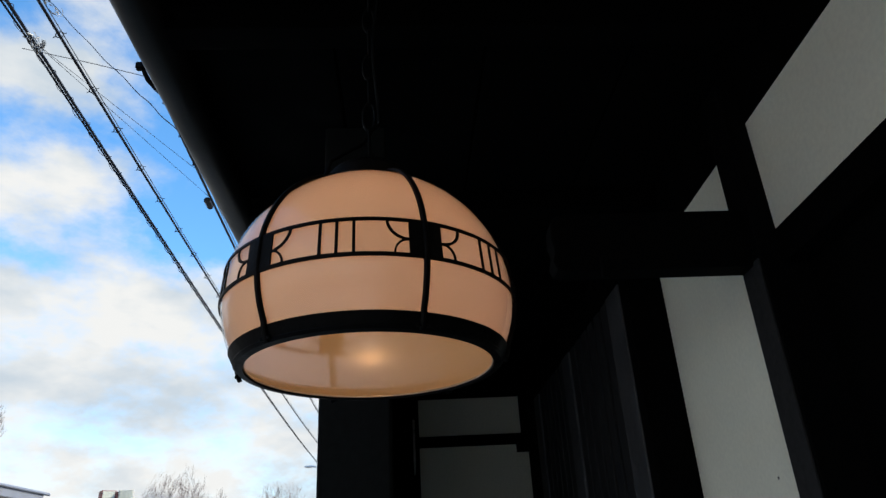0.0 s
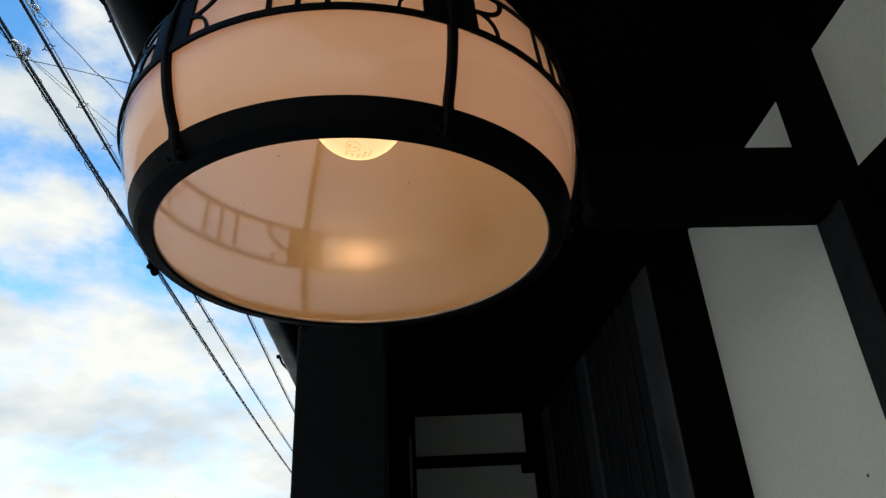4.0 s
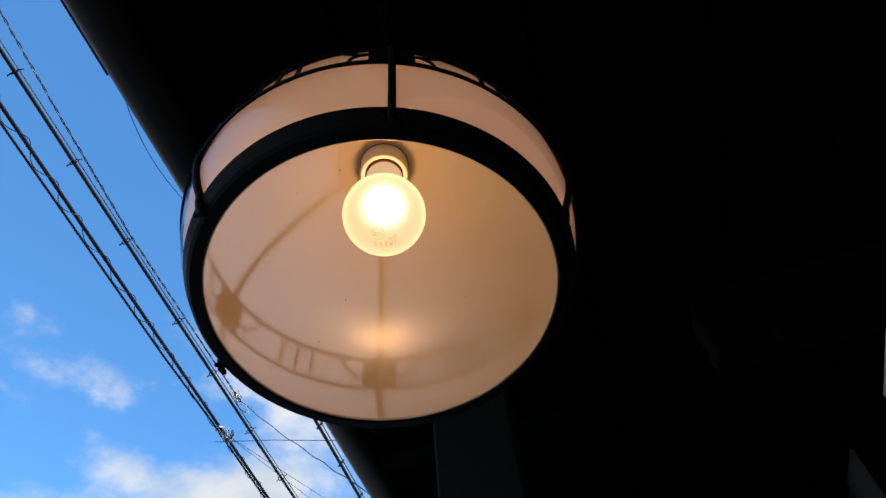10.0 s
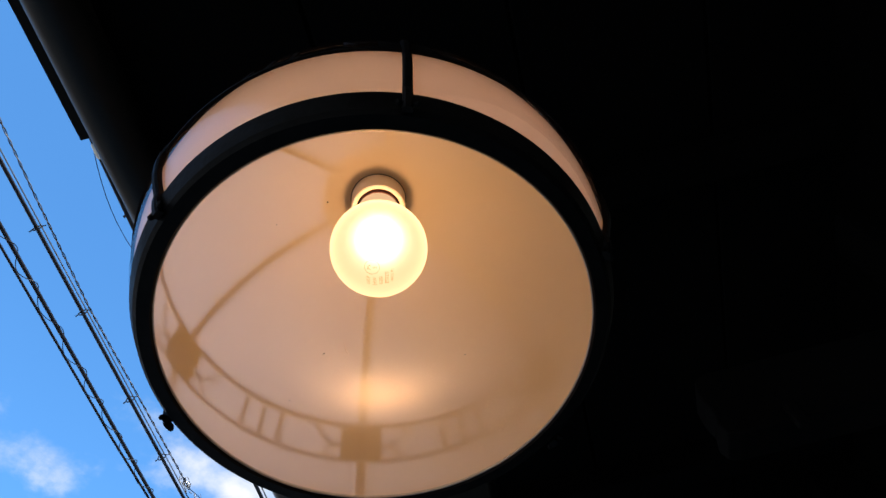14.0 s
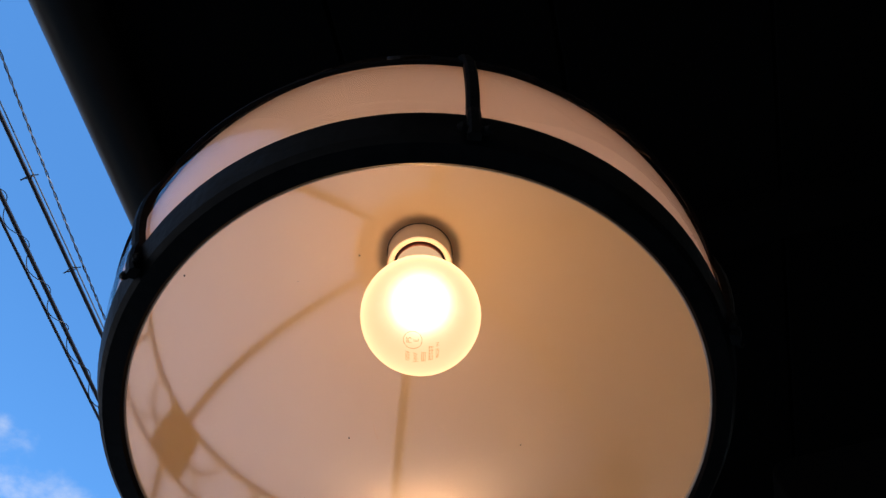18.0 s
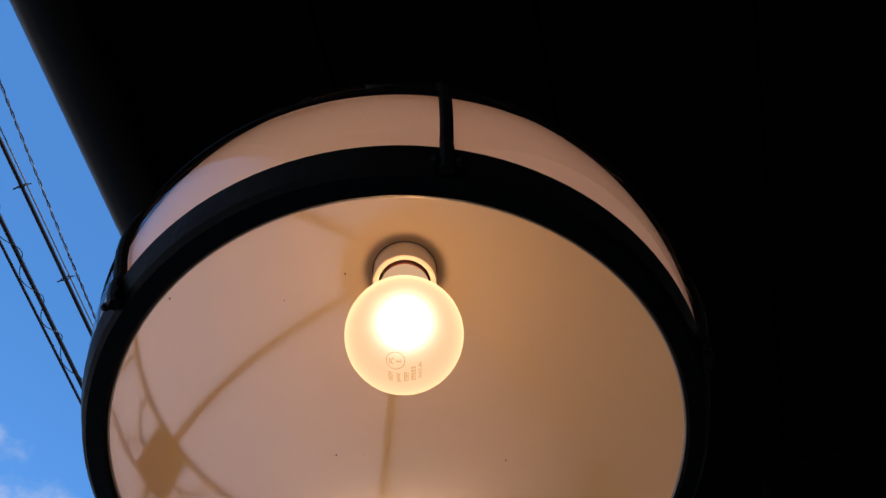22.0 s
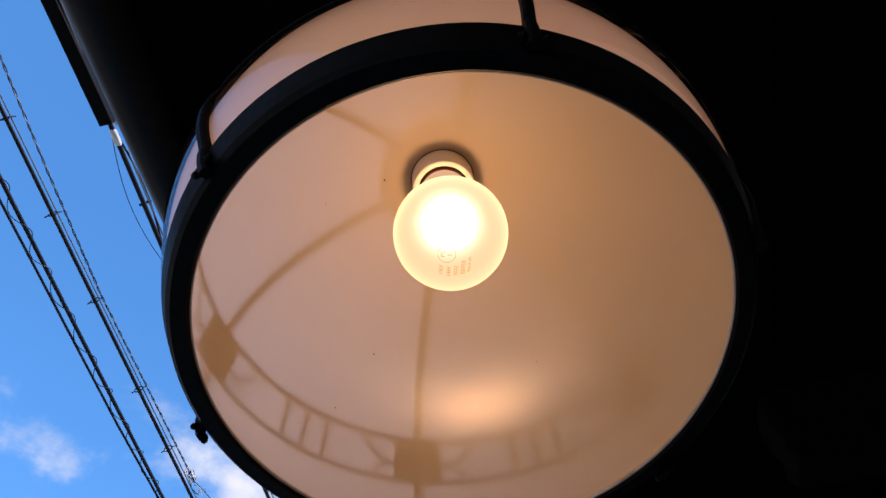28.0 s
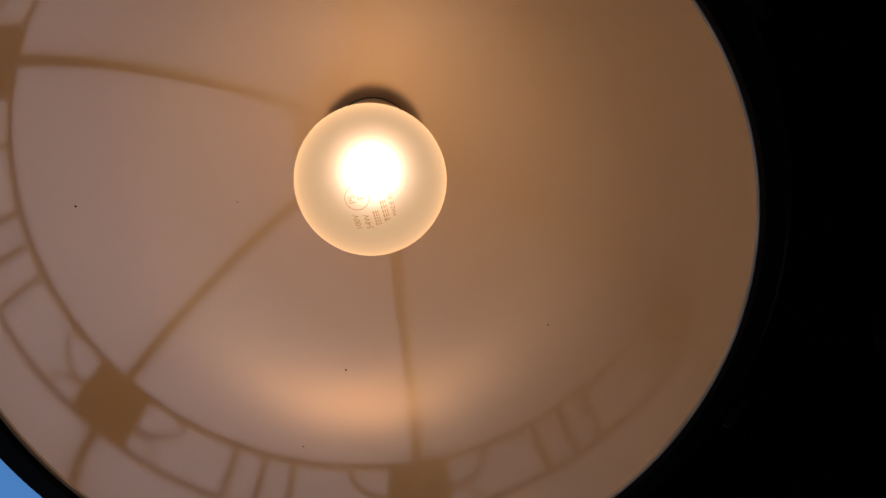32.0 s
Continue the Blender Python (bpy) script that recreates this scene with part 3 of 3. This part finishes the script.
for lp in loops:
    for k in range(14):
        bm.faces.new((lp[k], lp[k + 1], lp[28 - k], lp[29 - k]))
bmesh.ops.recalc_face_normals(bm, faces=bm.faces)
part("trough", bm, M_GUTTER, GUTTER, smooth=True)
for y in (-1.29, 0.396, 2.09, 3.77):
    hook = tube([(EX + 0.004, y + 0.012, EZ + 0.008), (EX - 0.010, y + 0.006, EZ + 0.020), (EX - 0.022, y - 0.003, EZ + 0.031), (EX - 0.028, y - 0.008, EZ + 0.044), (EX - 0.030, y - 0.009, EZ + 0.052)], [0.005, 0.005, 0.0042, 0.004, 0.004], 8)
    box(EX - 0.042, EX - 0.028, y - 0.018, y - 0.006, EZ + 0.046, EZ + 0.060, 0.003, hook)
    part("hook", hook, M_IRON, GUTTER)

wall_e = thing("wall_east", (0.634, 0.37, Z0), "half-timbered side wall with white plaster panels and black posts", "wall", kind="structure")
wall_e.rotation_euler = (0, 0, radians(-2.0))
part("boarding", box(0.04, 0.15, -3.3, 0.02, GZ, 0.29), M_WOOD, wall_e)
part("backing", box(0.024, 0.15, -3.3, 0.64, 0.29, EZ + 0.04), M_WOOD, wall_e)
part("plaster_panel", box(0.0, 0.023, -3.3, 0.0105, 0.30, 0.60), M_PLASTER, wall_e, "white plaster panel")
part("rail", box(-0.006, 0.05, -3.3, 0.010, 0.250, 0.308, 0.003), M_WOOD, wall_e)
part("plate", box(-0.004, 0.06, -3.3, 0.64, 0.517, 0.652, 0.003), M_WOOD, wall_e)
# shaded post in near black; a lighter strip paints its skylit west face
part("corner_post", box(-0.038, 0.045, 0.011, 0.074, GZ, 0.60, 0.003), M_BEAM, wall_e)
part("skylit_strip", box(-0.0415, -0.0382, 0.012, 0.073, GZ, 0.262, 0.001), M_SKYLIT, wall_e, "lighter strip for the skylight on the post's west face")
part("plaster_panel", box(0.0, 0.023, 0.0745, 0.555, GZ, 0.60), M_PLASTER, wall_e, "white plaster panel")
part("end_post", box(-0.090, 0.045, 0.555, 0.604, GZ, 0.60, 0.003), M_WOOD, wall_e)
for cy, cz, r in ((0.206, -0.052, 0.0012), (0.094, -0.012, 0.0020), (0.085, 0.055, 0.0010)):
    part("chip", box(-0.0012, 0.0002, cy - r, cy + r, cz - 1.7 * r, cz + 1.7 * r), M_CABLE, wall_e)
for k in range(9):
    y = -3.2 + 0.345 * k
    part("board", box(0.031, 0.039, y, y + 0.340, GZ, 0.249, 0.002), M_WOOD, wall_e)

BEAM = thing("cross_beam", (0, 0, Z0), "black timber cross beam with a carved end, let into the corner post", "beam")
nose = [(0.600, 0.256), (0.600, 0.358), (0.292, 0.358), (0.277, 0.351), (0.272, 0.338), (0.271, 0.312), (0.275, 0.292), (0.270, 0.274), (0.275, 0.260), (0.288, 0.256)]
bm = bmesh.new()
rings = [[bm.verts.new((x, y, z)) for x, z in nose] for y in (0.400, 0.443)]
for k in range(len(nose)):
    bm.faces.new((rings[0][k], rings[0][(k + 1) % len(nose)], rings[1][(k + 1) % len(nose)], rings[1][k]))
bm.faces.new(rings[0][::-1])
bm.faces.new(rings[1])
bmesh.ops.recalc_face_normals(bm, faces=bm.faces)
bmesh.ops.bevel(bm, geom=list(bm.edges), offset=0.0025, segments=2, affect="EDGES", profile=0.5)
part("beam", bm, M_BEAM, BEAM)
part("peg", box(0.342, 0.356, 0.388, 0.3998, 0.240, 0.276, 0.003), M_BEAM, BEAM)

wall_l = thing("wall_lattice", (0, 0, Z0), "dark house wall with a vertical timber lattice", "wall", kind="structure")
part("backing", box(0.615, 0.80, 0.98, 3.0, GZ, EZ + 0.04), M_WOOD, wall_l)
for y0, y1 in ((0.974, 1.088), (1.560, 1.665), (2.140, 2.245)):
    part("stile", box(0.560, 0.612, y0, y1, GZ, 0.46, 0.003), M_LATTICE, wall_l)
part("head_rail", box(0.556, 0.612, 0.974, 2.245, 0.461, 0.54, 0.003), M_WOOD, wall_l)
for y0 in (1.100, 1.677):
    for k in range(6):
        y = y0 + 0.0775 * k
        part("slat", box(0.564, 0.608, y, y + 0.056, GZ, 0.46, 0.002), M_SLAT, wall_l)

wall_f = thing("wall_far", (0, 0, Z0), "far end wall with white plaster panels between black timbers", "wall", kind="structure")
part("backing", box(-0.05, 0.80, 2.83, 3.0, GZ, EZ + 0.04), M_WOOD, wall_f)
part("plaster_panel", box(0.088, 0.556, 2.80, 2.829, GZ, 0.368), M_PLASTER, wall_f, "white plaster panel")
part("plaster_panel", box(0.557, 0.629, 2.802, 2.829, GZ, 0.330), M_PLASTER, wall_f, "narrow white plaster strip")
part("plaster_panel", box(0.088, 0.585, 2.80, 2.829, 0.418, 0.60), M_PLASTER, wall_f, "white plaster panel")
part("lintel", box(0.02, 0.64, 2.77, 2.829, 0.369, 0.417, 0.003), M_WOOD, wall_f)
part("side_post", box(-0.05, 0.085, 2.77, 2.829, GZ, 0.60, 0.003), M_WOOD, wall_f)
ROD = thing("hanging_rod", (0.062, 2.70, Z0), "thin bright metal rod hanging from the soffit before the far wall", "rod")
part("hanger", tube([(0, 0, 0.658), (0, 0, 0.486)], 0.004, 8), M_IRON, ROD)
part("rod", tube([(0, 0, 0.486), (0, 0, 0.30), (0.002, 0, 0.235)], 0.0055, 8), M_STEEL, ROD)
part("grip", tube([(0.006, 0.004, 0.30), (0.007, 0.003, 0.26), (0.006, 0, 0.19)], [0.005, 0.009, 0.008], 8), M_IRON, ROD)

# added wall, mostly hidden by the post: keeps sky light off the far panels
wall_w = thing("wall_west", (0, 0, Z0), "dark board wall added behind the porch post to shade the far wall", "wall", kind="structure")
for k in range(6):
    y = 1.35 + 0.247 * k
    part("board", box(-0.085, -0.035, y, y + 0.244, GZ, EZ + 0.04, 0.003), M_WOOD, wall_w)

POST = thing("porch_post", (-0.107, 0.492, 0), "square black timber post holding up the eaves", "post")
part("shaft", box(0, 0.112, 0, 0.112, 0.12, Z0 + EZ - 0.006, 0.004), M_POST, POST)
part("base_stone", box(-0.04, 0.152, -0.04, 0.152, 0, 0.12, 0.012), M_STONE, POST)
# the house behind closes the place
house = thing("wall_back", (0, 0, 0), "dark house wall at the back of the porch", "wall", kind="structure")
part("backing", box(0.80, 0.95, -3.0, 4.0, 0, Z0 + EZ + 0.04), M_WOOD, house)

# ---- outside ----
ground_bm = bmesh.new()
bmesh.ops.create_grid(ground_bm, x_segments=8, y_segments=8, size=900)
tagged(mesh_object("ground", ground_bm, M_GROUND), "grey asphalt street", "ground", kind="structure")
# unseen paving, made wide and pale to throw warm light up at the walls
tagged(mesh_object("pavement", box(-6.5, 0.95, -9.0, 14.0, 0.0, 0.015), M_PAVING), "unseen pale stone paving added to bounce light onto the walls", "pavement", kind="structure")


# each line: x and height at y = 0, sideways slope, rise and sag
LINES = {"low": (-2.5531, 3.6098, -0.0440, -0.0053, 0.0009), "high": (-3.1067, 4.8062, -0.0240, -0.0298, 0.0012),
         "near": (-1.7051, 3.3555, -0.0459, 0.0180, 0.0014)}
FAR_Y = 46.0


def on_line(name, y, dx=0.0, dz=0.0):
    x0, z0, sx, sz, sag = LINES[name]
    return Vector((x0 + sx * y + dx, y, z0 + sz * y + sag * y * y + dz))


def run(name, y0, y1, dx=0.0, dz=0.0, step=1.5):
    n = max(2, int((y1 - y0) / step))
    return [on_line(name, y0 + (y1 - y0) * k / n, dx, dz) for k in range(n + 1)]


def lashing(name, y0, y1, dx, radius, pitch, seed, steps=14):
    """A loose wire wound round a cable in uneven turns."""
    rnd = random.Random(seed)
    pts, a, y = [], rnd.random() * 6, y0
    while y < y1:
        p = pitch * rnd.uniform(0.8, 1.2)
        rr = radius * rnd.uniform(0.75, 1.2)
        for k in range(steps):
            q = a + 2 * math.pi * k / steps
            pts.append(on_line(name, y, dx + rr * math.cos(q), rr * math.sin(q)))
            y += p / steps
    return pts


CABLE_GROUP = "overhead cables"


def cable(label, name, radius):
    w = thing("overhead_cable", (0, 0, Z0), label, "cable", CABLE_GROUP)
    part("cable", tube(run(name, -6, FAR_Y), radius, 10), M_CABLE, w, smooth=True)
    return w


W1 = cable("black overhead cable with a loose wire wound round it", "low", 0.0125)
strand = [on_line("low", y, -d, -h) for y, d, h in ((-6, 0.075, 0.008), (0, 0.066, 0.007), (2.6, 0.050, 0.005), (3.4, 0.027, 0.005), (8, 0.026, 0.005))]
part("second_cable", tube(strand + run("low", 9.5, FAR_Y, -0.026, -0.005), 0.0085, 8), M_CABLE, W1)
part("lashing_wire", tube(lashing("low", -1.0, 12.0, -0.012, 0.031, 0.31, 3), 0.0028, 5), M_CABLE, W1)
W2 = cable("thick black overhead cable with ring clips", "high", 0.0150)
part("carrier_wire", tube(run("high", -6, FAR_Y, 0.020, 0.032), 0.0055, 6), M_STRAND, W2)
for y in (-1.0, -0.2, 0.60, 1.37, 2.16, 3.09, 3.79, 4.66, 5.48, 6.20, 7.02, 7.83, 8.73, 9.6, 10.5, 11.4):
    o = on_line("high", y)
    bm = tube([o + Vector((0.037 * math.cos(a), 0, 0.006 + 0.037 * math.sin(a))) for a in (2 * math.pi * j / 12 for j in range(13))], 0.0055, 6, caps=False)
    tube([o + Vector((-0.034, 0, -0.015)), o + Vector((-0.056, 0.004, -0.026))], 0.0055, 6, bm)
    tube([o + Vector((0.034, 0, 0.02)), o + Vector((0.06, 0.006, 0.03))], 0.0045, 6, bm)
    part("clip", bm, M_CABLE, W2)
W3 = cable("black overhead cable leaving a long splice sleeve", "near", 0.0135)
part("carrier_wire", tube(run("near", 0.7, FAR_Y, 0.018, 0.031), 0.005, 6), M_STRAND, W3)
o = on_line("near", 0.53)
part("splice_sleeve", box(o.x - 0.042, o.x + 0.030, -2.6, 0.53, o.z - 0.038, o.z + 0.030, 0.005), M_CHAIN, W3, "long black splice sleeve")
part("insulator", tube([on_line("near", y) for y in (0.565, 0.575, 0.645, 0.655)], [0.014, 0.0185, 0.0185, 0.014], 10), M_CERAMIC, W3, "white insulator")
part("sleeve_clip", tube([on_line("near", 0.532, 0.02, 0.02), on_line("near", 0.552, 0.02, 0.02)], 0.009, 8), M_STEEL, W3)
for dx, rise, r, y1 in ((-0.066, -0.02, 0.0023, 1.50), (0.020, 0.044, 0.006, 1.32), (-0.014, 0.026, 0.006, 1.22)):
    pts = [on_line("near", 0.53 + (y1 - 0.53) * k / 12, dx * math.sin(math.pi * k / 12), rise * math.sin(math.pi * k / 12)) for k in range(13)]
    part("loop_wire", tube(pts, r, 6), M_CABLE, W3)
for y in (1.0, 1.48, 1.90, 2.27, 2.70, 3.10, 3.59, 4.1, 4.6, 5.1):
    part("clip", tube([on_line("near", y, -0.014, -0.020), on_line("near", y + 0.01, 0.022, 0.046)], 0.009, 6), M_CABLE, W3)
bm = tube([on_line("near", 5.80, -0.035, -0.03), on_line("near", 5.96, -0.035, -0.03)], 0.034, 8)
part("junction_box", bm, M_CABLE, W3, "small black junction box")
W4 = thing("overhead_cable", (0, 0, Z0), "thin twisted pair of overhead wires", "cable", CABLE_GROUP)
P4 = [Vector(q) for q in ((-2.746, -2.448, 4.986), (-2.895, -1.038, 4.938), (-2.992, -0.002, 4.906), (-3.08, 1.088, 4.875), (-3.15, 2.172, 4.847), (-3.115, 4.237, 4.704))]
for ph in (0.0, math.pi):
    pts = []
    for k in range(300):
        t = 5.0 * k / 299
        i = min(int(t), 4)
        o = P4[i].lerp(P4[i + 1], t - i)
        q = 2 * math.pi * o.y / 0.175 + ph
        pts.append(o + Vector((0.0060 * math.cos(q), 0, 0.0060 * math.sin(q))))
    part("strand", tube(pts, 0.0046, 5), M_CABLE if ph else M_GREYWIRE, W4)


def clamp_cluster(name, at, half, label, seed):
    """Pale line clamps in a row along a cable, with curls of wire where drop wires leave it."""
    rnd = random.Random(seed)
    c = thing(name, (at[0], at[1], Z0 + at[2]), label, "clamp", "line clamps")
    for k in range(9):
        o = Vector((rnd.uniform(-0.035, 0.030), half * (-0.95 + 0.237 * k), rnd.uniform(-0.042, 0.004)))
        d = Vector((rnd.uniform(-0.6, 0.6), 1, rnd.uniform(-0.5, 0.5))).normalized() * rnd.uniform(0.016, 0.030)
        r = rnd.uniform(0.0050, 0.0085)
        part("clamp", tube([o - d, o - d * 0.7, o + d * 0.1, o + d * 0.2, o + d * 0.75, o + d], [r * 0.5, r, r, r * 0.6, r * 0.8, r * 0.4], 7), (M_CERAMIC, M_STEEL, M_GREYWIRE)[k % 3], c)
    for k in range(9):
        o = Vector((rnd.uniform(-0.02, 0.03), rnd.uniform(-1, 1) * half, 0.0))
        rr, tilt, full = rnd.uniform(0.022, 0.060), rnd.uniform(0, 3.1), rnd.choice((9, 12, 13))
        pts = [o + Vector((rr * math.cos(a) * math.cos(tilt), rr * 1.4 * math.sin(a), rr * math.cos(a) * math.sin(tilt))) for a in (2 * math.pi * j / 14 for j in range(full))]
        part("wire_loop", tube(pts, rnd.uniform(0.0022, 0.0036), 5), (M_CABLE, M_STEEL, M_CERAMIC)[k % 3], c)
    part("bracket", tube([(0.0, -half, 0.0), (-0.03, -half * 0.3, -0.012), (-0.045, half * 0.4, -0.02), (-0.03, half, -0.01)], 0.004, 6), M_CABLE, c)
    return c


clamp_cluster("line_clamp", on_line("low", 3.555, 0.016, 0.000), 0.10, "cluster of pale line clamps with wire loops on a cable", 5)
clamp_cluster("line_clamp", (-3.115, 4.237, 4.704), 0.15, "cluster of pale line clamps where a drop wire leaves", 8)


def curve_points(keys, wave=0.0, n=8):
    pts = []
    for (a, b) in zip(keys, keys[1:]):
        for k in range(n):
            p = Vector(a).lerp(Vector(b), k / n)
            p.z += wave * math.sin(len(pts) * 1.1)
            pts.append(p)
    return pts + [Vector(keys[-1])]


DROPS = (([(-3.115, 4.237, 4.704), (-2.420, 3.892, 3.810), (-1.819, 3.461, 3.031), (-1.442, 3.191, 2.544), (-0.095, 2.226, 0.800)], 0.007, 0.0036, "thin wavy black drop wire running down to the roof"),
         ([(-2.787, 3.560, 3.550), (-2.260, 3.557, 3.399), (-1.624, 3.608, 3.232)], 0.0, 0.0027, "thin stay wire between two cables"),
         ([(-2.709, 3.540, 3.602), (-1.946, 5.242, 3.489)], 0.0, 0.0021, "thin drop wire crossing to another cable"),
         ([(-2.709, 3.540, 3.602), (-1.973, 5.830, 3.509)], 0.0, 0.0021, "thin drop wire crossing to another cable"))
for keys, wave, r, label in DROPS:
    w = thing("drop_wire", (0, 0, Z0), label, "wire", "drop wires")
    part("wire", tube(curve_points(keys, wave), r, 6), M_CABLE, w)

# the pole that the cables run to, hidden far down the street
for px, py, arms in ((-4.3, FAR_Y + 0.25, (7.05, 7.75, 8.95)), (-2.75, -6.25, (5.4, 6.8, 5.05))):
    pole = thing("utility_pole", (px, py, 0), "grey concrete utility pole carrying the cables", "pole")
    part("shaft", tube([(0, 0, 0), (0, 0, 9.6)], [0.17, 0.12], 16), M_STONE, pole, smooth=True)
    for z in arms:
        part("crossarm", box(-0.9, 1.5, -0.05, 0.05, z, z + 0.08, 0.01), M_STEEL, pole)


# ---- the distance ----
def bearing(az, dist):
    return (-dist * math.sin(radians(az)), dist * math.cos(radians(az)), 0)


def bare_tree(az, dist, height, width, label, seed, depth=6):
    """A leafless tree: limbs that fan out from a short trunk and fork upward into fine twigs."""
    rnd = random.Random(seed)
    t = thing("bare_tree", bearing(az, dist), label, "tree", "bare trees")
    limbs, twigs = bmesh.new(), bmesh.new()

    def grow(p, d, length, r, level):
        mid = p + d * length * 0.5 + Vector((rnd.uniform(-1, 1), rnd.uniform(-1, 1), 0)) * length * 0.06
        q = p + d * length
        if level < 3:
            tube([p, mid, q], [r, r * 0.82, r * 0.62], 6, limbs, caps=False)
        else:
            tube([p, q], [max(r, 0.0036), max(r * 0.55, 0.0028)], 3, twigs, caps=False)
        if level >= depth:
            return
        n = 7 if level == 0 else 3
        turn = rnd.uniform(0, 6.28)
        for k in range(n):
            yaw = turn + 2 * math.pi * k / n + rnd.uniform(-0.4, 0.4)
            lean = rnd.uniform(0.35, 0.75) if level == 0 else rnd.uniform(0.15, 0.6)
            e = (d + Vector((math.cos(yaw) * lean, math.sin(yaw) * lean, 0.10))).normalized()
            grow(q if k < 2 or level == 0 else mid, e, length * (rnd.uniform(0.9, 1.25) if level == 0 else rnd.uniform(0.6, 0.84)), r * rnd.uniform(0.42, 0.6), level + 1)

    grow(Vector((0, 0, 0)), Vector((0, 0, 1)), 1.0, 0.085, 0)
    top = max(v.co.z for v in twigs.verts)
    side = sorted(abs(v.co.x) for v in twigs.verts)[int(len(twigs.verts) * 0.985)]
    for b in (limbs, twigs):
        for v in b.verts:
            v.co = Vector((v.co.x * width / 2 / side, v.co.y * width / 2 / side, v.co.z * height / top))
    for b in (limbs, twigs):
        for v in b.verts:
            e = math.sqrt((v.co.x ** 2 + v.co.y ** 2) / (width / 2) ** 2 + ((v.co.z - 0.55 * height) / (0.45 * height)) ** 2)
            if e > 1 and v.co.z > 0.5 * height:
                k = (1 + 0.25 * math.log(e)) / e
                v.co = Vector((v.co.x * k, v.co.y * k, 0.55 * height + (v.co.z - 0.55 * height) * k))
    part("trunk", limbs, M_BARK, t, smooth=True)
    part("crown", twigs, M_TWIG, t)
    return t


bare_tree(17.1, 45, 8.55, 5.0, "large bare broadleaf tree with upright branches", 4, 7)
bare_tree(9.8, 46, 7.6, 4.0, "bare rounded tree with brown twigs", 9, 7)
bare_tree(37.4, 25, 9.4, 6.4, "tall bare tree with fine pale twigs", 14, 7)
bare_tree(42.4, 26, 9.3, 4.0, "tall bare tree with fine pale twigs", 21, 7)

FL = thing("flood_light", bearing(21.97, 30), "pair of box floodlights on a brown pole", "floodlight")
part("pole", tube([(0, 0, 0), (0, 0, 5.0)], 0.09, 12), M_REDBROWN, FL)
for sx, turn in ((-0.36, 14), (0.36, -8)):
    body = part("lamp_housing", box(-0.27, 0.27, -0.22, 0.22, -0.19, 0.19, 0.02), M_REDBROWN if sx < 0 else M_PAINT, FL)
    body.matrix_local = Matrix.Translation((sx, 0, 4.86)) @ Matrix.Rotation(radians(turn), 4, "Z") @ Matrix.Rotation(radians(22.1), 4, "Z")
    part("lens", box(-0.235, 0.235, -0.236, -0.221, -0.16, 0.16, 0.004), M_LENS, body, "ribbed pale lens")
    for k in range(5):
        part("rib", box(-0.2 + 0.09 * k, -0.19 + 0.09 * k, -0.242, -0.236, -0.16, 0.16), M_PAINT, body)

SL = thing("street_lamp", bearing(7.0, 40), "grey street lamp with a flat head on an arm", "street lamp")
part("pole", tube([(0, 0, 0), (0, 0, 7.1)], 0.07, 10), M_STEEL, SL)
part("arm", tube([(0, 0, 7.05), (-0.3, 0, 7.22), (-0.7, 0, 7.27)], 0.035, 8), M_STEEL, SL)
part("head", tube([(-0.35, 0, 7.27), (-0.5, 0, 7.25), (-0.8, 0, 7.25), (-0.92, 0, 7.26)], [0.03, 0.06, 0.06, 0.02], 8), M_STEEL, SL)

NH = thing("neighbour_house", (-17.0, 34.1, 0), "grey house with a pale wall and a metal roof edge", "house")
part("wall", box(-9.0, -0.45, -14.0, -0.3, 0, 5.35, 0.02), M_PAINT, NH)
part("roof", box(-9.4, -0.06, -14.4, 0.0, 5.36, 5.86, 0.05), M_GREYROOF, NH)
part("gutter", tube([(-0.02, -14.4, 5.80), (-0.02, 0.35, 5.80)], 0.07, 10), M_GREYROOF, NH)

# the sunlit house across the street that the glass reflects
OH = thing("opposite_house", (-10.0, -4.2, 0), "low pale house across the street in the sun", "house")
part("wall", box(-6.0, 0, -3.0, 3.0, 0, 3.3, 0.02), M_PAINT, OH)
part("roof", box(-6.4, 0.4, -3.3, 3.3, 3.31, 3.65, 0.05), M_GREYROOF, OH)
for y in (-2.2, -0.3):
    win = part("window", box(0.002, 0.05, y, y + 1.5, 0.9, 2.3, 0.01), M_STEEL, OH)
    part("pane", box(0.051, 0.056, y + 0.06, y + 0.72, 0.96, 2.24), M_PANE, win)
    part("pane", box(0.051, 0.056, y + 0.78, y + 1.44, 0.96, 2.24), M_PANE, win)
part("door", box(0.002, 0.04, 1.7, 2.6, 0.0, 2.05, 0.01), M_REDBROWN, OH)
# a taller dark house beside it, unseen, added to cut low blue sky light
TH = thing("opposite_house", (-12.5, 4.6, 0), "unseen two-storey dark timber house added to block the low sky", "house")
part("wall", box(-6.0, 0, -5.2, 5.0, 0, 5.6, 0.02), M_STAIN, TH)
part("roof", box(-6.5, 0.6, -5.7, 5.5, 5.61, 6.0, 0.05), M_GREYROOF, TH)
for z in (0.9, 3.6):
    for y in (-4.2, -1.0, 2.4):
        win = part("window", box(0.002, 0.05, y, y + 1.7, z, z + 1.25, 0.01), M_STEEL, TH)
        part("pane", box(0.051, 0.056, y + 0.06, y + 0.82, z + 0.06, z + 1.19), M_PANE, win)
        part("pane", box(0.051, 0.056, y + 0.88, y + 1.64, z + 0.06, z + 1.19), M_PANE, win)
